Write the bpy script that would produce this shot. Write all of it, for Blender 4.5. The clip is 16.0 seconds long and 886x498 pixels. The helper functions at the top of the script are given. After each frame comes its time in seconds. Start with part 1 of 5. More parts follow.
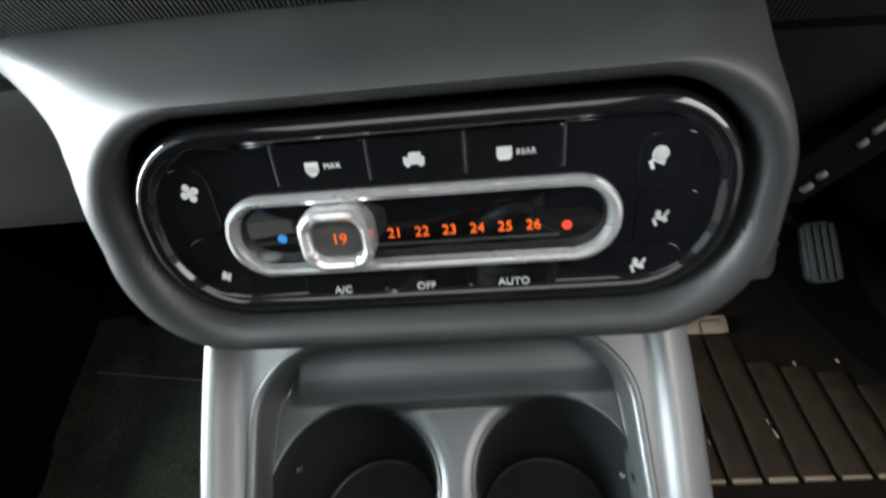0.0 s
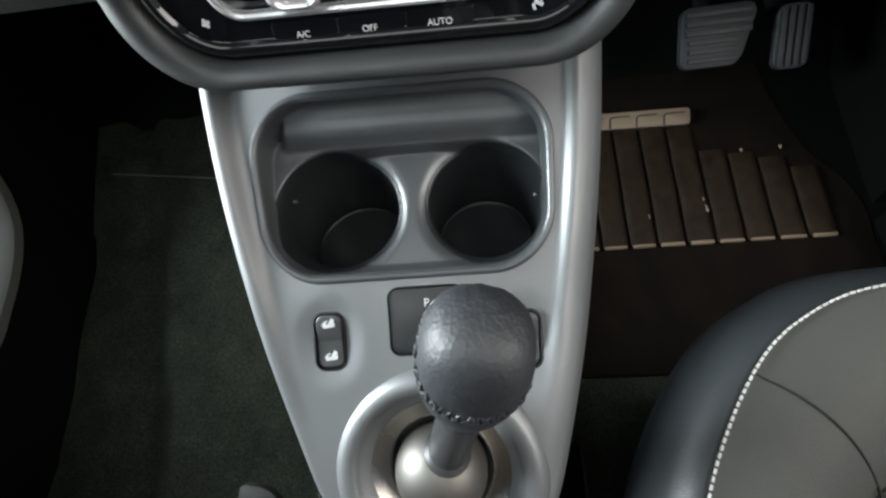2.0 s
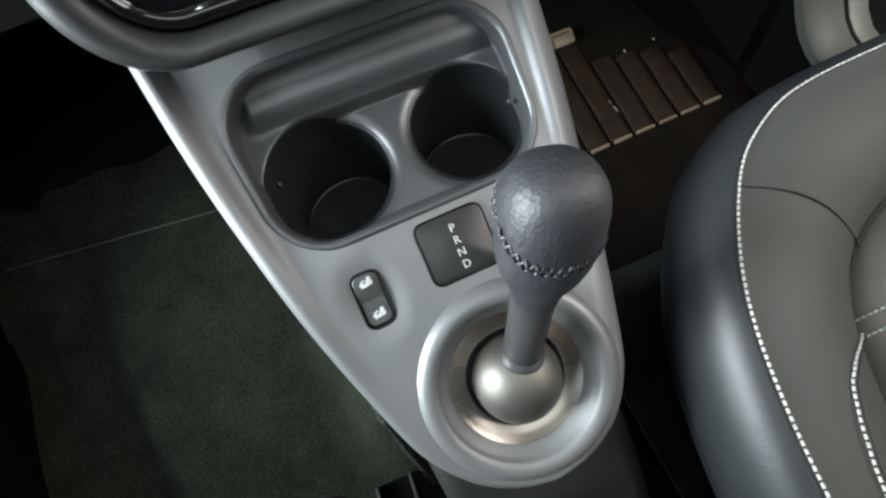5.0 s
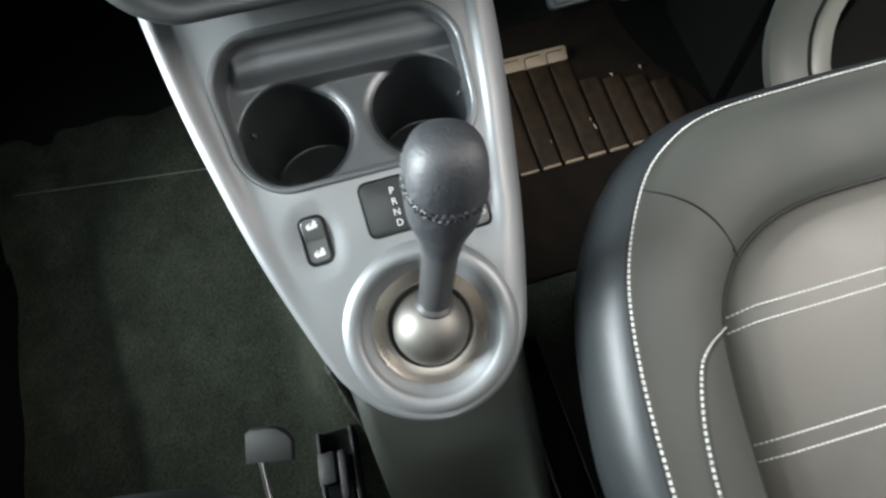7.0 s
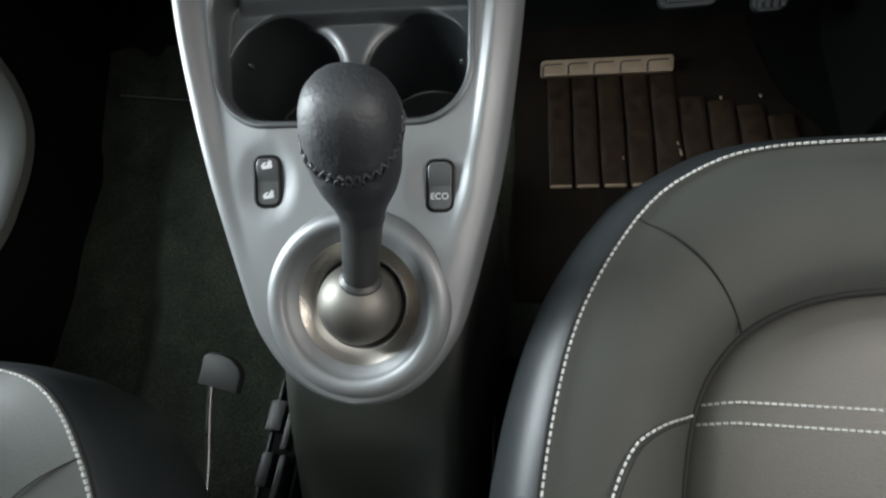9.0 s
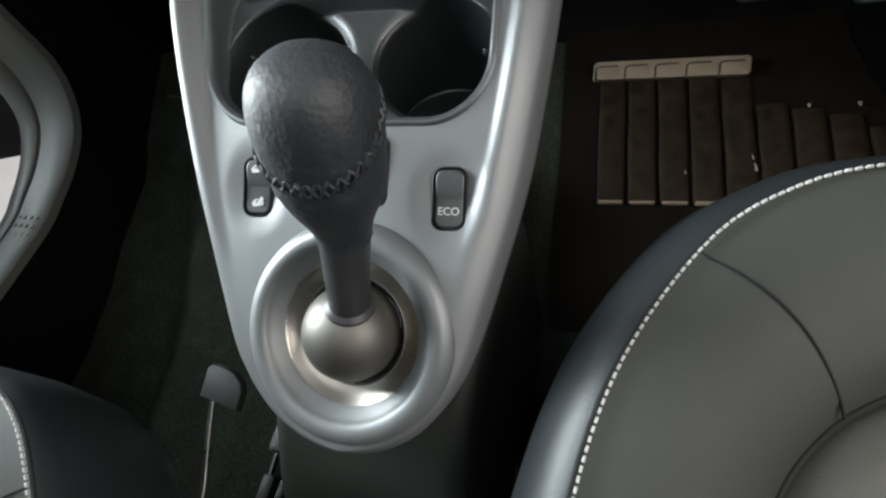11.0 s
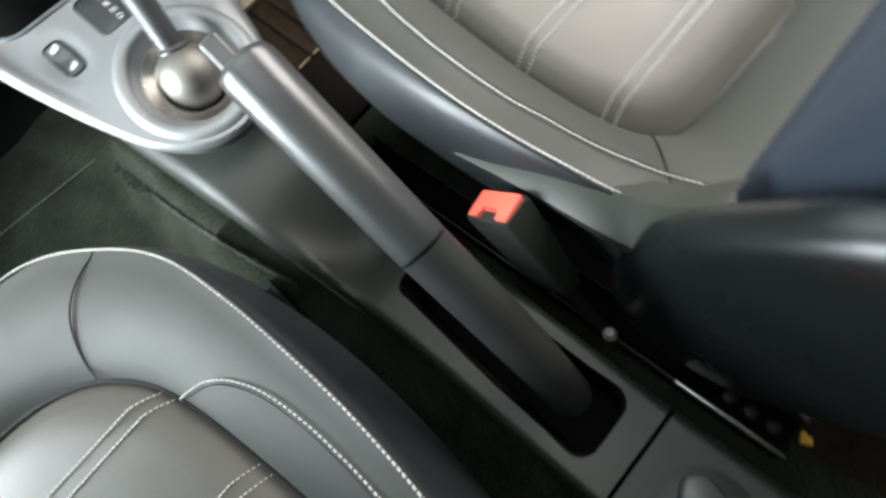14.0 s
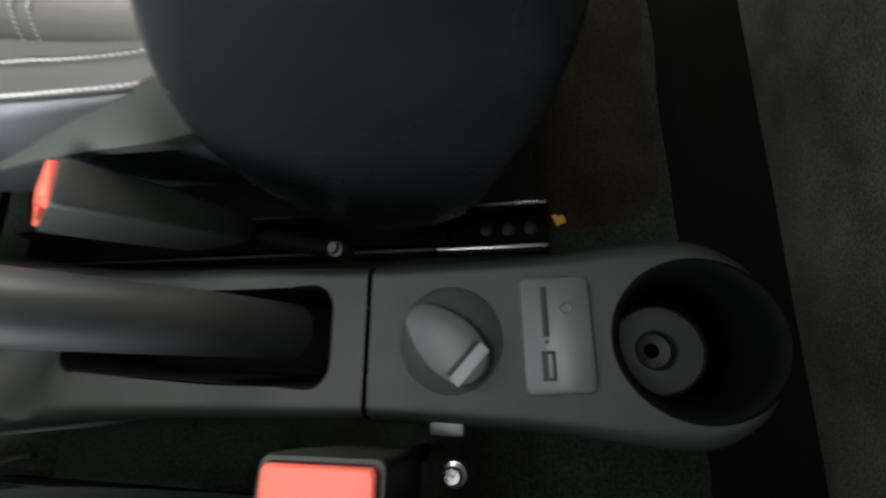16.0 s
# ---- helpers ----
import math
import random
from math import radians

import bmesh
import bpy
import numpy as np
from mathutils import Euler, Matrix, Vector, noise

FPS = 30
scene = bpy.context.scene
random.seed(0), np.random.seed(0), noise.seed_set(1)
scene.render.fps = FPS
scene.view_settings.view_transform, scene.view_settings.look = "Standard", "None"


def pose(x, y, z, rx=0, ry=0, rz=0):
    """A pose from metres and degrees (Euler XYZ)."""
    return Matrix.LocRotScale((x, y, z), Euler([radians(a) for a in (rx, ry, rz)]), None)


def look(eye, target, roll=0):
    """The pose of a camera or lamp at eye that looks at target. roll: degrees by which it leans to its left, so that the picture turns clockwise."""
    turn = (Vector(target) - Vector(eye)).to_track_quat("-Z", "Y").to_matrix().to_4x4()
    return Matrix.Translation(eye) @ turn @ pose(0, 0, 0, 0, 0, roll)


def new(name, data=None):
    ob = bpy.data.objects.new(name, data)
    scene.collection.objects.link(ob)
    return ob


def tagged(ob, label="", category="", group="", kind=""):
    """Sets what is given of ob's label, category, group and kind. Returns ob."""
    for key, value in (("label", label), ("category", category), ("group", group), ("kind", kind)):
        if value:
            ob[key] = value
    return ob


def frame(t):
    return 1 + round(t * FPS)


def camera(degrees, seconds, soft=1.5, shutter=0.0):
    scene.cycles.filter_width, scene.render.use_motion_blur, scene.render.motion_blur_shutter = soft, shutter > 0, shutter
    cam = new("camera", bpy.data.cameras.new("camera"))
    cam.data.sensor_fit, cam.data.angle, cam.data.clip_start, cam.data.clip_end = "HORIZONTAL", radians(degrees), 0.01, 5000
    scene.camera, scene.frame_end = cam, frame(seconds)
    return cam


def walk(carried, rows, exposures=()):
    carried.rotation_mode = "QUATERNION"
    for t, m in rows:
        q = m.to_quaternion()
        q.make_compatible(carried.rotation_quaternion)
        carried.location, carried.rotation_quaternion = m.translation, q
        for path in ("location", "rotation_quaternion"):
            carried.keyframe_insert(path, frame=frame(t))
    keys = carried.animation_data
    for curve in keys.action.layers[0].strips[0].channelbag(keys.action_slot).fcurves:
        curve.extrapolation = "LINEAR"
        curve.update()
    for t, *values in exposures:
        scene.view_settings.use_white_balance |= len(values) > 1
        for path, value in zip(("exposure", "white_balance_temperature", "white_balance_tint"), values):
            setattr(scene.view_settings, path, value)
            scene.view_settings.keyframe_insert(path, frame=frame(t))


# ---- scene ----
# ---- camera ----
cam = camera(91.3, 16.0, soft=2.4, shutter=0.5)
PATH = [
    (0, (0.024, 0.007, 0.633), (-0.188, 1.648, -0.491), -9.6),
    (0.5, (0.033, -0.015, 0.634), (-0.195, 1.499, -0.652), -10.7),
    (1, (0.038, -0.032, 0.633), (-0.2, 1.362, -0.781), -11.8),
    (1.5, (0.042, -0.047, 0.634), (-0.213, 1.14, -0.954), -14.1),
    (2, (0.053, -0.061, 0.639), (-0.214, 1.009, -1.03), -15.6),
    (2.5, (0.057, -0.058, 0.641), (-0.222, 0.922, -1.079), -17.3),
    (3, (0.047, -0.058, 0.639), (-0.22, 0.913, -1.089), -19.2),
    (3.5, (0.034, -0.065, 0.639), (-0.128, 0.919, -1.095), -22.1),
    (4, (0.007, -0.075, 0.63), (-0.022, 0.919, -1.105), -25.8),
    (6.5, (-0.02, -0.128, 0.64), (0.155, 0.877, -1.08), -13.4),
    (7, (0.02, -0.154, 0.65), (0.088, 0.867, -1.069), -12.4),
    (7.5, (0.071, -0.178, 0.649), (-0.047, 0.855, -1.06), -16.9),
    (8, (0.092, -0.175, 0.637), (-0.165, 0.865, -1.053), -17.1),
    (8.5, (0.106, -0.164, 0.621), (-0.195, 0.867, -1.066), -15.7),
    (11, (0.13, -0.113, 0.565), (-0.437, 0.912, -1.056), -21.3),
    (11.5, (0.123, -0.201, 0.581), (-0.268, 0.861, -1.068), -21.9),
    (12, (0.102, -0.261, 0.592), (-0.087, 0.847, -1.063), -17.3),
    (12.5, (0.071, -0.324, 0.574), (0.001, 0.766, -1.101), -20.8),
    (13, (0.043, -0.376, 0.555), (0.043, 0.683, -1.141), -25.0),
    (13.5, (0.016, -0.428, 0.543), (0.078, 0.637, -1.149), -31.4),
    (14, (-0.011, -0.488, 0.543), (0.221, 0.54, -1.157), -38.6),
    (14.5, (-0.026, -0.525, 0.542), (0.369, 0.383, -1.196), -46.2),
    (15, (-0.034, -0.554, 0.538), (0.492, 0.143, -1.261), -45.9),
    (15.5, (-0.023, -0.576, 0.486), (0.551, -0.011, -1.345), -44.4),
    (16, (-0.009, -0.601, 0.427), (0.479, -0.085, -1.443), -47.9),
]
EXPOSURES = ((0.0, 0.05), (0.5, -0.1), (1.0, -0.05), (2.0, -0.05), (3.0, -0.22), (4.0, -0.2), (6.5, 0.36), (7.0, 0.42), (8.0, -0.27), (8.5, -0.35), (11.0, -0.32), (12.0, -0.15), (12.5, 0.22), (13.0, 0.75), (14.0, 0.95), (14.5, 1.0), (15.0, 1.05), (15.5, 1.12), (16.0, 1.1))
walk(cam, [(t, look(eye, target, roll)) for t, eye, target, roll in PATH], EXPOSURES)

# ---- world and light ----
world = bpy.data.worlds.new("sky")
scene.world = world
world.use_nodes = True
wn = world.node_tree.nodes
sky = wn.new("ShaderNodeTexSky")
sky.sky_type, sky.sun_disc = "NISHITA", False
sky.sun_elevation, sky.sun_rotation = radians(50), radians(180)
wn["Background"].inputs["Strength"].default_value = 0.08
world.node_tree.links.new(sky.outputs["Color"], wn["Background"].inputs["Color"])
scene.view_settings.exposure = 0.0


def lamp(name, m, power, w, h, colour, spread=180):
    d = bpy.data.lights.new(name, "AREA")
    d.shape, d.size, d.size_y, d.energy, d.color = "RECTANGLE", w, h, power, colour
    d.spread = radians(spread)
    ob = new(name, d)
    ob.matrix_world = m
    return ob


sun_data = bpy.data.lights.new("sun", "SUN")
sun_data.energy, sun_data.angle, sun_data.color = 4.0, radians(0.6), (1.0, 0.95, 0.88)
sun = new("sun", sun_data)
sun.matrix_world = look((0.3, -5.0, 6.0), (0.0, 0.0, 0.0))

# daylight that comes in through the two open doors and the windscreen
lamp("daylight_left_door", look((-0.86, 0.10, 0.78), (0.0, 0.09, 0.51)), 6.8, 0.34, 0.56, (0.88, 0.97, 1.0), 74)
lamp("daylight_left_door_rear", look((-0.90, -0.40, 0.98), (0.1, -0.40, 0.35)), 0.9, 0.5, 0.5, (0.80, 1.0, 0.92))
lamp("daylight_right_door", look((0.92, -0.32, 0.98), (0.24, -0.32, 0.30)), 6.5, 0.74, 0.60, (1.0, 0.94, 0.86), 140)
lamp("daylight_windscreen", look((0.0, 0.52, 1.14), (0.0, -0.10, 0.4)), 2.6, 0.9, 0.35, (0.92, 0.98, 0.98))
# overhead fill lamp, added to brighten seats and console from above
lamp("overhead_fill", look((0.0, -0.36, 1.268), (0.0, -0.35, 0.3)), 2.8, 0.8, 0.5, (0.96, 1.0, 0.99))


# ---- materials ----
def mat(name, col, rough=0.5, metal=0.0, grain=0.0, grain_scale=900.0, vary=0.12, vary_scale=9.0, spec=0.5, coat=0.0, emit=0.0, vary_rough=0.08):
    m = bpy.data.materials.new(name)
    m.use_nodes = True
    t = m.node_tree
    b = t.nodes["Principled BSDF"]
    b.inputs["Roughness"].default_value, b.inputs["Metallic"].default_value = rough, metal
    b.inputs["Specular IOR Level"].default_value, b.inputs["Coat Weight"].default_value = spec, coat
    tc = t.nodes.new("ShaderNodeTexCoord")
    n1 = t.nodes.new("ShaderNodeTexNoise")
    n1.inputs["Scale"].default_value, n1.inputs["Detail"].default_value = vary_scale, 6.0
    t.links.new(tc.outputs["Object"], n1.inputs["Vector"])
    n2 = t.nodes.new("ShaderNodeTexNoise")
    n2.inputs["Scale"].default_value, n2.inputs["Detail"].default_value = grain_scale, 3.0
    t.links.new(tc.outputs["Object"], n2.inputs["Vector"])
    add = t.nodes.new("ShaderNodeMath")
    add.operation = "MULTIPLY_ADD"
    add.inputs[1].default_value = 0.35
    t.links.new(n2.outputs["Fac"], add.inputs[0])
    t.links.new(n1.outputs["Fac"], add.inputs[2])
    ramp = t.nodes.new("ShaderNodeMapRange")
    ramp.inputs["From Min"].default_value, ramp.inputs["From Max"].default_value = 0.35, 1.0
    ramp.inputs["To Min"].default_value, ramp.inputs["To Max"].default_value = 1.0 - vary, 1.0 + vary
    t.links.new(add.outputs[0], ramp.inputs["Value"])
    mul = t.nodes.new("ShaderNodeMix")
    mul.data_type, mul.blend_type = "RGBA", "MULTIPLY"
    mul.inputs["Factor"].default_value = 1.0
    mul.inputs["A"].default_value = (*col, 1)
    t.links.new(ramp.outputs["Result"], mul.inputs["B"])
    t.links.new(mul.outputs["Result"], b.inputs["Base Color"])
    rr = t.nodes.new("ShaderNodeMapRange")
    rr.inputs["From Min"].default_value, rr.inputs["From Max"].default_value = 0.3, 0.7
    rr.inputs["To Min"].default_value, rr.inputs["To Max"].default_value = max(0.02, rough - vary_rough), min(1, rough + vary_rough)
    t.links.new(n1.outputs["Fac"], rr.inputs["Value"])
    t.links.new(rr.outputs["Result"], b.inputs["Roughness"])
    if grain:
        bp = t.nodes.new("ShaderNodeBump")
        bp.inputs["Strength"].default_value, bp.inputs["Distance"].default_value = grain, 0.001
        t.links.new(n2.outputs["Fac"], bp.inputs["Height"])
        t.links.new(bp.outputs["Normal"], b.inputs["Normal"])
    if emit:
        b.inputs["Emission Color"].default_value = (*col, 1)
        b.inputs["Emission Strength"].default_value = emit
    return m


def leather(name, col, rough, cell, depth):
    m = mat(name, col, rough, 0, 0, 400, 0.12, 14)
    t = m.node_tree
    v = t.nodes.new("ShaderNodeTexVoronoi")
    v.inputs["Scale"].default_value = cell
    n = t.nodes.new("ShaderNodeTexNoise")
    n.inputs["Scale"].default_value = cell * 0.5
    tc = t.nodes.new("ShaderNodeTexCoord")
    t.links.new(tc.outputs["Object"], v.inputs["Vector"])
    t.links.new(tc.outputs["Object"], n.inputs["Vector"])
    ad = t.nodes.new("ShaderNodeMath")
    ad.operation = "ADD"
    t.links.new(v.outputs["Distance"], ad.inputs[0])
    t.links.new(n.outputs["Fac"], ad.inputs[1])
    bp = t.nodes.new("ShaderNodeBump")
    bp.inputs["Strength"].default_value, bp.inputs["Distance"].default_value = depth, 0.001
    t.links.new(ad.outputs[0], bp.inputs["Height"])
    t.links.new(bp.outputs["Normal"], t.nodes["Principled BSDF"].inputs["Normal"])
    return m


def ribbed(name, col, rough, scale, depth, axis="X"):
    """Cloth or foil with fine woven ribs."""
    m = mat(name, col, rough, 0, 0, 700, 0.2, 12)
    t = m.node_tree
    w = t.nodes.new("ShaderNodeTexWave")
    w.bands_direction = axis
    w.inputs["Scale"].default_value, w.inputs["Distortion"].default_value = scale, 0.3
    tc = t.nodes.new("ShaderNodeTexCoord")
    t.links.new(tc.outputs["Object"], w.inputs["Vector"])
    bp = t.nodes.new("ShaderNodeBump")
    bp.inputs["Strength"].default_value, bp.inputs["Distance"].default_value = depth, 0.001
    t.links.new(w.outputs["Fac"], bp.inputs["Height"])
    t.links.new(bp.outputs["Normal"], t.nodes["Principled BSDF"].inputs["Normal"])
    return m


def carpet(name, col, scale):
    m = mat(name, col, 0.95, 0, 1.0, scale, 0.55, 22, spec=0.1)
    t = m.node_tree
    pile = t.nodes.new("ShaderNodeTexNoise")
    pile.inputs["Scale"].default_value, pile.inputs["Detail"].default_value, pile.inputs["Roughness"].default_value = scale * 0.7, 2.0, 0.8
    tc = t.nodes.new("ShaderNodeTexCoord")
    t.links.new(tc.outputs["Object"], pile.inputs["Vector"])
    spread = t.nodes.new("ShaderNodeMapRange")
    spread.inputs["From Min"].default_value, spread.inputs["From Max"].default_value = 0.35, 0.68
    spread.inputs["To Min"].default_value, spread.inputs["To Max"].default_value = 0.5, 1.6
    t.links.new(pile.outputs["Fac"], spread.inputs["Value"])
    tuft = t.nodes.new("ShaderNodeMix")
    tuft.data_type, tuft.blend_type = "RGBA", "MULTIPLY"
    tuft.inputs["Factor"].default_value = 1.0
    base = t.nodes["Principled BSDF"].inputs["Base Color"]
    t.links.new(base.links[0].from_socket, tuft.inputs["A"])
    t.links.new(spread.outputs["Result"], tuft.inputs["B"])
    t.links.new(tuft.outputs["Result"], base)
    return m


M_PLATE = mat("satin_graphite_plastic", (0.210, 0.217, 0.222), 0.47, 0.5, 0.10, 2600, 0.05, 7)
M_RING = mat("satin_champagne_metal", (0.40, 0.37, 0.33), 0.26, 0.95, 0.05, 2600, 0.05, 9)
M_SLOPE = mat("dark_satin_metal", (0.150, 0.149, 0.146), 0.46, 0.5, 0.06, 2400, 0.06, 9)
M_TRAY = mat("dark_grey_plastic", (0.115, 0.122, 0.127), 0.36, 0.5, 0.10, 2400, 0.08, 8)
M_BLACK = mat("black_grained_plastic", (0.010, 0.0105, 0.011), 0.45, 0, 0.25, 1800, 0.15, 9, spec=0.35)
M_CONSOLE = mat("charcoal_console_plastic", (0.0160, 0.0185, 0.0148), 0.53, 0, 0.25, 1700, 0.14, 11, spec=0.5)
M_GLOSS = mat("piano_black", (0.006, 0.006, 0.007), 0.08, 0, 0, 500, 0.1, 6, coat=0.5, vary_rough=0.02)
M_CHROME = mat("satin_chrome", (0.86, 0.86, 0.87), 0.27, 0.82, 0, 800, 0.04, 12, vary_rough=0.04)
M_BALL = mat("satin_metal", (0.185, 0.176, 0.160), 0.54, 0.9, 0.03, 1500, 0.06, 20)
M_CREAM = mat("white_print", (0.65, 0.66, 0.66), 0.6, emit=0.02)
M_AMBER = mat("amber_display", (1.0, 0.15, 0.016), 0.5, emit=0.42)
M_BLUE = mat("blue_mark", (0.05, 0.3, 0.75), 0.5, emit=0.3)
M_RED_DOT = mat("red_mark", (0.95, 0.06, 0.03), 0.5, emit=0.5)
M_POD = ribbed("grey_woven_foil", (0.028, 0.030, 0.031), 0.46, 330, 0.12)
M_POD.node_tree.nodes["Principled BSDF"].inputs["Specular IOR Level"].default_value = 0.5
M_MESH = ribbed("black_mesh_fabric", (0.0065, 0.0065, 0.007), 0.85, 150, 0.5)
M_MESH.node_tree.nodes["Principled BSDF"].inputs["Specular IOR Level"].default_value = 0.2
M_KNOB = leather("black_knob_leather", (0.0115, 0.0138, 0.0180), 0.60, 520, 0.22)
M_KNOB.node_tree.nodes["Principled BSDF"].inputs["Specular IOR Level"].default_value = 1.0
M_SEAT = leather("anthracite_leatherette", (0.0405, 0.0435, 0.0380), 0.63, 1300, 0.14)
M_SEAT_IN = leather("grey_leatherette", (0.092, 0.087, 0.076), 0.42, 1500, 0.14)
# slight blue put into this black for the left door's cool light
M_SEAT_SIDE = leather("black_leatherette", (0.0185, 0.0215, 0.0235), 0.42, 1300, 0.12)
M_THREAD = mat("white_thread", (0.56, 0.555, 0.53), 0.7, 0, 0.3, 3000, 0.1, 40)
M_SEAM = mat("dark_seam", (0.012, 0.012, 0.012), 0.8)
M_NAVY = ribbed("navy_seat_fabric", (0.019, 0.030, 0.047), 0.9, 420, 0.25)
M_CARPET = carpet("dark_carpet", (0.0215, 0.0245, 0.0180), 480)
M_MAT = carpet("brown_black_mat", (0.0062, 0.0043, 0.0029), 800)
M_MATRUB = mat("brown_rubber_rib", (0.0148, 0.0093, 0.0052), 0.55, 0, 0.8, 500, 0.65, 70, spec=0.15)
M_BAR = mat("pale_plastic_bar", (0.20, 0.152, 0.105), 0.5, 0, 0.2, 1200, 0.12, 30)
M_PEDAL = mat("grey_pedal_rubber", (0.024, 0.029, 0.031), 0.55, 0, 0.2, 1200, 0.3, 60)
M_REDBTN = mat("red_buckle_plastic", (0.82, 0.13, 0.085), 0.4, 0, 0.05, 1500, 0.06, 30)
M_STEEL = mat("bare_steel", (0.45, 0.45, 0.45), 0.3, 1.0, 0.05, 900, 0.15, 30)
M_SHELL = mat("satin_black_shell", (0.0095, 0.0115, 0.0120), 0.29, 0, 0.10, 2200, 0.1, 9, spec=0.7, vary_rough=0.05)
M_TRIM = mat("grey_green_sill_trim", (0.066, 0.069, 0.060), 0.45, 0, 0.2, 1600, 0.1, 9)
M_SEALRUB = mat("black_door_seal", (0.015, 0.015, 0.015), 0.7)
M_DASH = mat("olive_grey_dash_plastic", (0.0085, 0.0100, 0.0082), 0.58, 0, 0.3, 1500, 0.14, 8, spec=0.3)
M_ROOF = mat("light_headliner", (0.3, 0.3, 0.29), 0.95, 0, 0.4, 900, 0.08, 8)
M_PAINT = mat("white_body_paint", (0.75, 0.75, 0.74), 0.25, 0, 0, 300, 0.03, 4, coat=0.6)
M_BULK = carpet("olive_rear_carpet", (0.138, 0.138, 0.104), 800)
M_GROUND = mat("pale_concrete", (0.62, 0.61, 0.58), 0.9, 0, 0.5, 60, 0.15, 1.5)
M_YELLOW = mat("yellow_plastic", (0.75, 0.42, 0.06), 0.5)
M_CLIP = mat("grey_green_plastic", (0.0075, 0.008, 0.007), 0.7, 0, 0.1, 1500, 0.08, 30)
M_GREYBTN = mat("dark_grey_button", (0.085, 0.088, 0.090), 0.36, 0.3, 0.1, 2000, 0.06, 30)
M_PADDLE = mat("silver_grey_plastic", (0.078, 0.083, 0.081), 0.38, 0.15, 0.05, 2000, 0.06, 30)
M_SHAFT = mat("dark_grey_shaft_plastic", (0.050, 0.051, 0.052), 0.42, 0.2, 0.15, 1600, 0.1, 30)
M_GRIP = mat("dark_grip_plastic", (0.042, 0.044, 0.044), 0.36, 0.15, 0.05, 1500, 0.06, 14, spec=0.8)
M_RCARPET = carpet("brown_rear_carpet", (0.030, 0.0245, 0.017), 800)
M_DISPLAY = mat("satin_black_display", (0.022, 0.024, 0.024), 0.36, 0, 0, 500, 0.08, 9)
M_FRAY = carpet("grey_cut_pile", (0.050, 0.053, 0.045), 500)
M_ARM = mat("olive_black_plastic", (0.030, 0.035, 0.027), 0.42, 0, 0.2, 1800, 0.1, 12)
# near-black for plastic, and for shade painted into recesses and footwells
M_PIT = mat("deep_black_plastic_and_shade", (0.0032, 0.0033, 0.0032), 0.8, 0, 0.15, 1800, 0.1, 12, spec=0.06)
M_LEVER = mat("satin_black_lever", (0.028, 0.030, 0.029), 0.38, 0.05, 0.1, 1500, 0.1, 14, spec=0.8)
M_GLASS = mat("added_pane_glass", (0.25, 0.28, 0.28), 0.03, 0, 0, 300, 0.02, 4)
M_GLASS.node_tree.nodes["Principled BSDF"].inputs["Transmission Weight"].default_value = 1.0
# darker than the tray: the shade inside the cups is put into colour
M_CUP = mat("cup_shaded_plastic", (0.015, 0.017, 0.018), 0.35, 0, 0.12, 2400, 0.1, 9)
M_RIM = mat("pale_rubbed_edge", (0.2, 0.2, 0.2), 0.4)
M_LID = mat("clear_grey_lens", (0.25, 0.24, 0.23), 0.15, 0.6)


# ---- building helpers ----
def thing(name, label="", category="", group="", kind="", at=(0, 0, 0)):
    ob = new(name)
    ob.empty_display_size = 0.02
    ob.location = at
    return tagged(ob, label, category, group, kind)


def finish(name, bm, material, smooth=38):
    me = bpy.data.meshes.new(name)
    bmesh.ops.recalc_face_normals(bm, faces=bm.faces)
    bm.to_mesh(me)
    bm.free()
    if material:
        me.materials.append(material)
    if smooth:
        me.polygons.foreach_set("use_smooth", [True] * len(me.polygons))
        me.set_sharp_from_angle(angle=radians(smooth))
    return me


STANDS = {}  # where each part stands in the world


def under(ob, parent, m=None):
    STANDS[ob] = m.copy() if m is not None else Matrix()
    ob.matrix_basis = STANDS[ob]
    if parent is not None:
        ob.parent = parent
        ob.matrix_parent_inverse = (STANDS[parent] if parent in STANDS else Matrix.Translation(parent.location)).inverted()
    return ob


def part(name, bm, material, parent=None, label="", m=None, smooth=38):
    return tagged(under(new(name, finish(name, bm, material, smooth)), parent, m), label)


def solid(name, bm, material, label="", category="", kind="", m=None, group="", smooth=38):
    return tagged(part(name, bm, material, None, label, m, smooth), "", category, group, kind)


def rrect(cx, cy, hw, hh, r, n=6):
    pts = []
    for k, (sx, sy) in enumerate(((1, 1), (-1, 1), (-1, -1), (1, -1))):
        for i in range(n + 1):
            a = (k + i / n) * math.pi / 2
            pts.append((cx + sx * (hw - r) + r * math.cos(a), cy + sy * (hh - r) + r * math.sin(a)))
    return pts


def sd_rrect(x, y, cx, cy, hw, hh, r):
    qx, qy = abs(x - cx) - hw + r, abs(y - cy) - hh + r
    return math.hypot(max(qx, 0), max(qy, 0)) + min(max(qx, qy), 0) - r


def loft(bm, rings, cap0=False, cap1=False, cyclic=True):
    vs = [[bm.verts.new(p) for p in ring] for ring in rings]
    n = len(vs[0])
    for a, b in zip(vs, vs[1:]):
        for i in range(n if cyclic else n - 1):
            j = (i + 1) % n
            bm.faces.new((a[i], a[j], b[j], b[i]))
    if cap0:
        bm.faces.new(vs[0][::-1])
    if cap1:
        bm.faces.new(vs[-1])
    return vs


def lathe(bm, profile, n=48, cap=False):
    rings = [[(r * math.cos(2 * math.pi * i / n), r * math.sin(2 * math.pi * i / n), z) for i in range(n)] for r, z in profile]
    return loft(bm, rings, cap, cap)


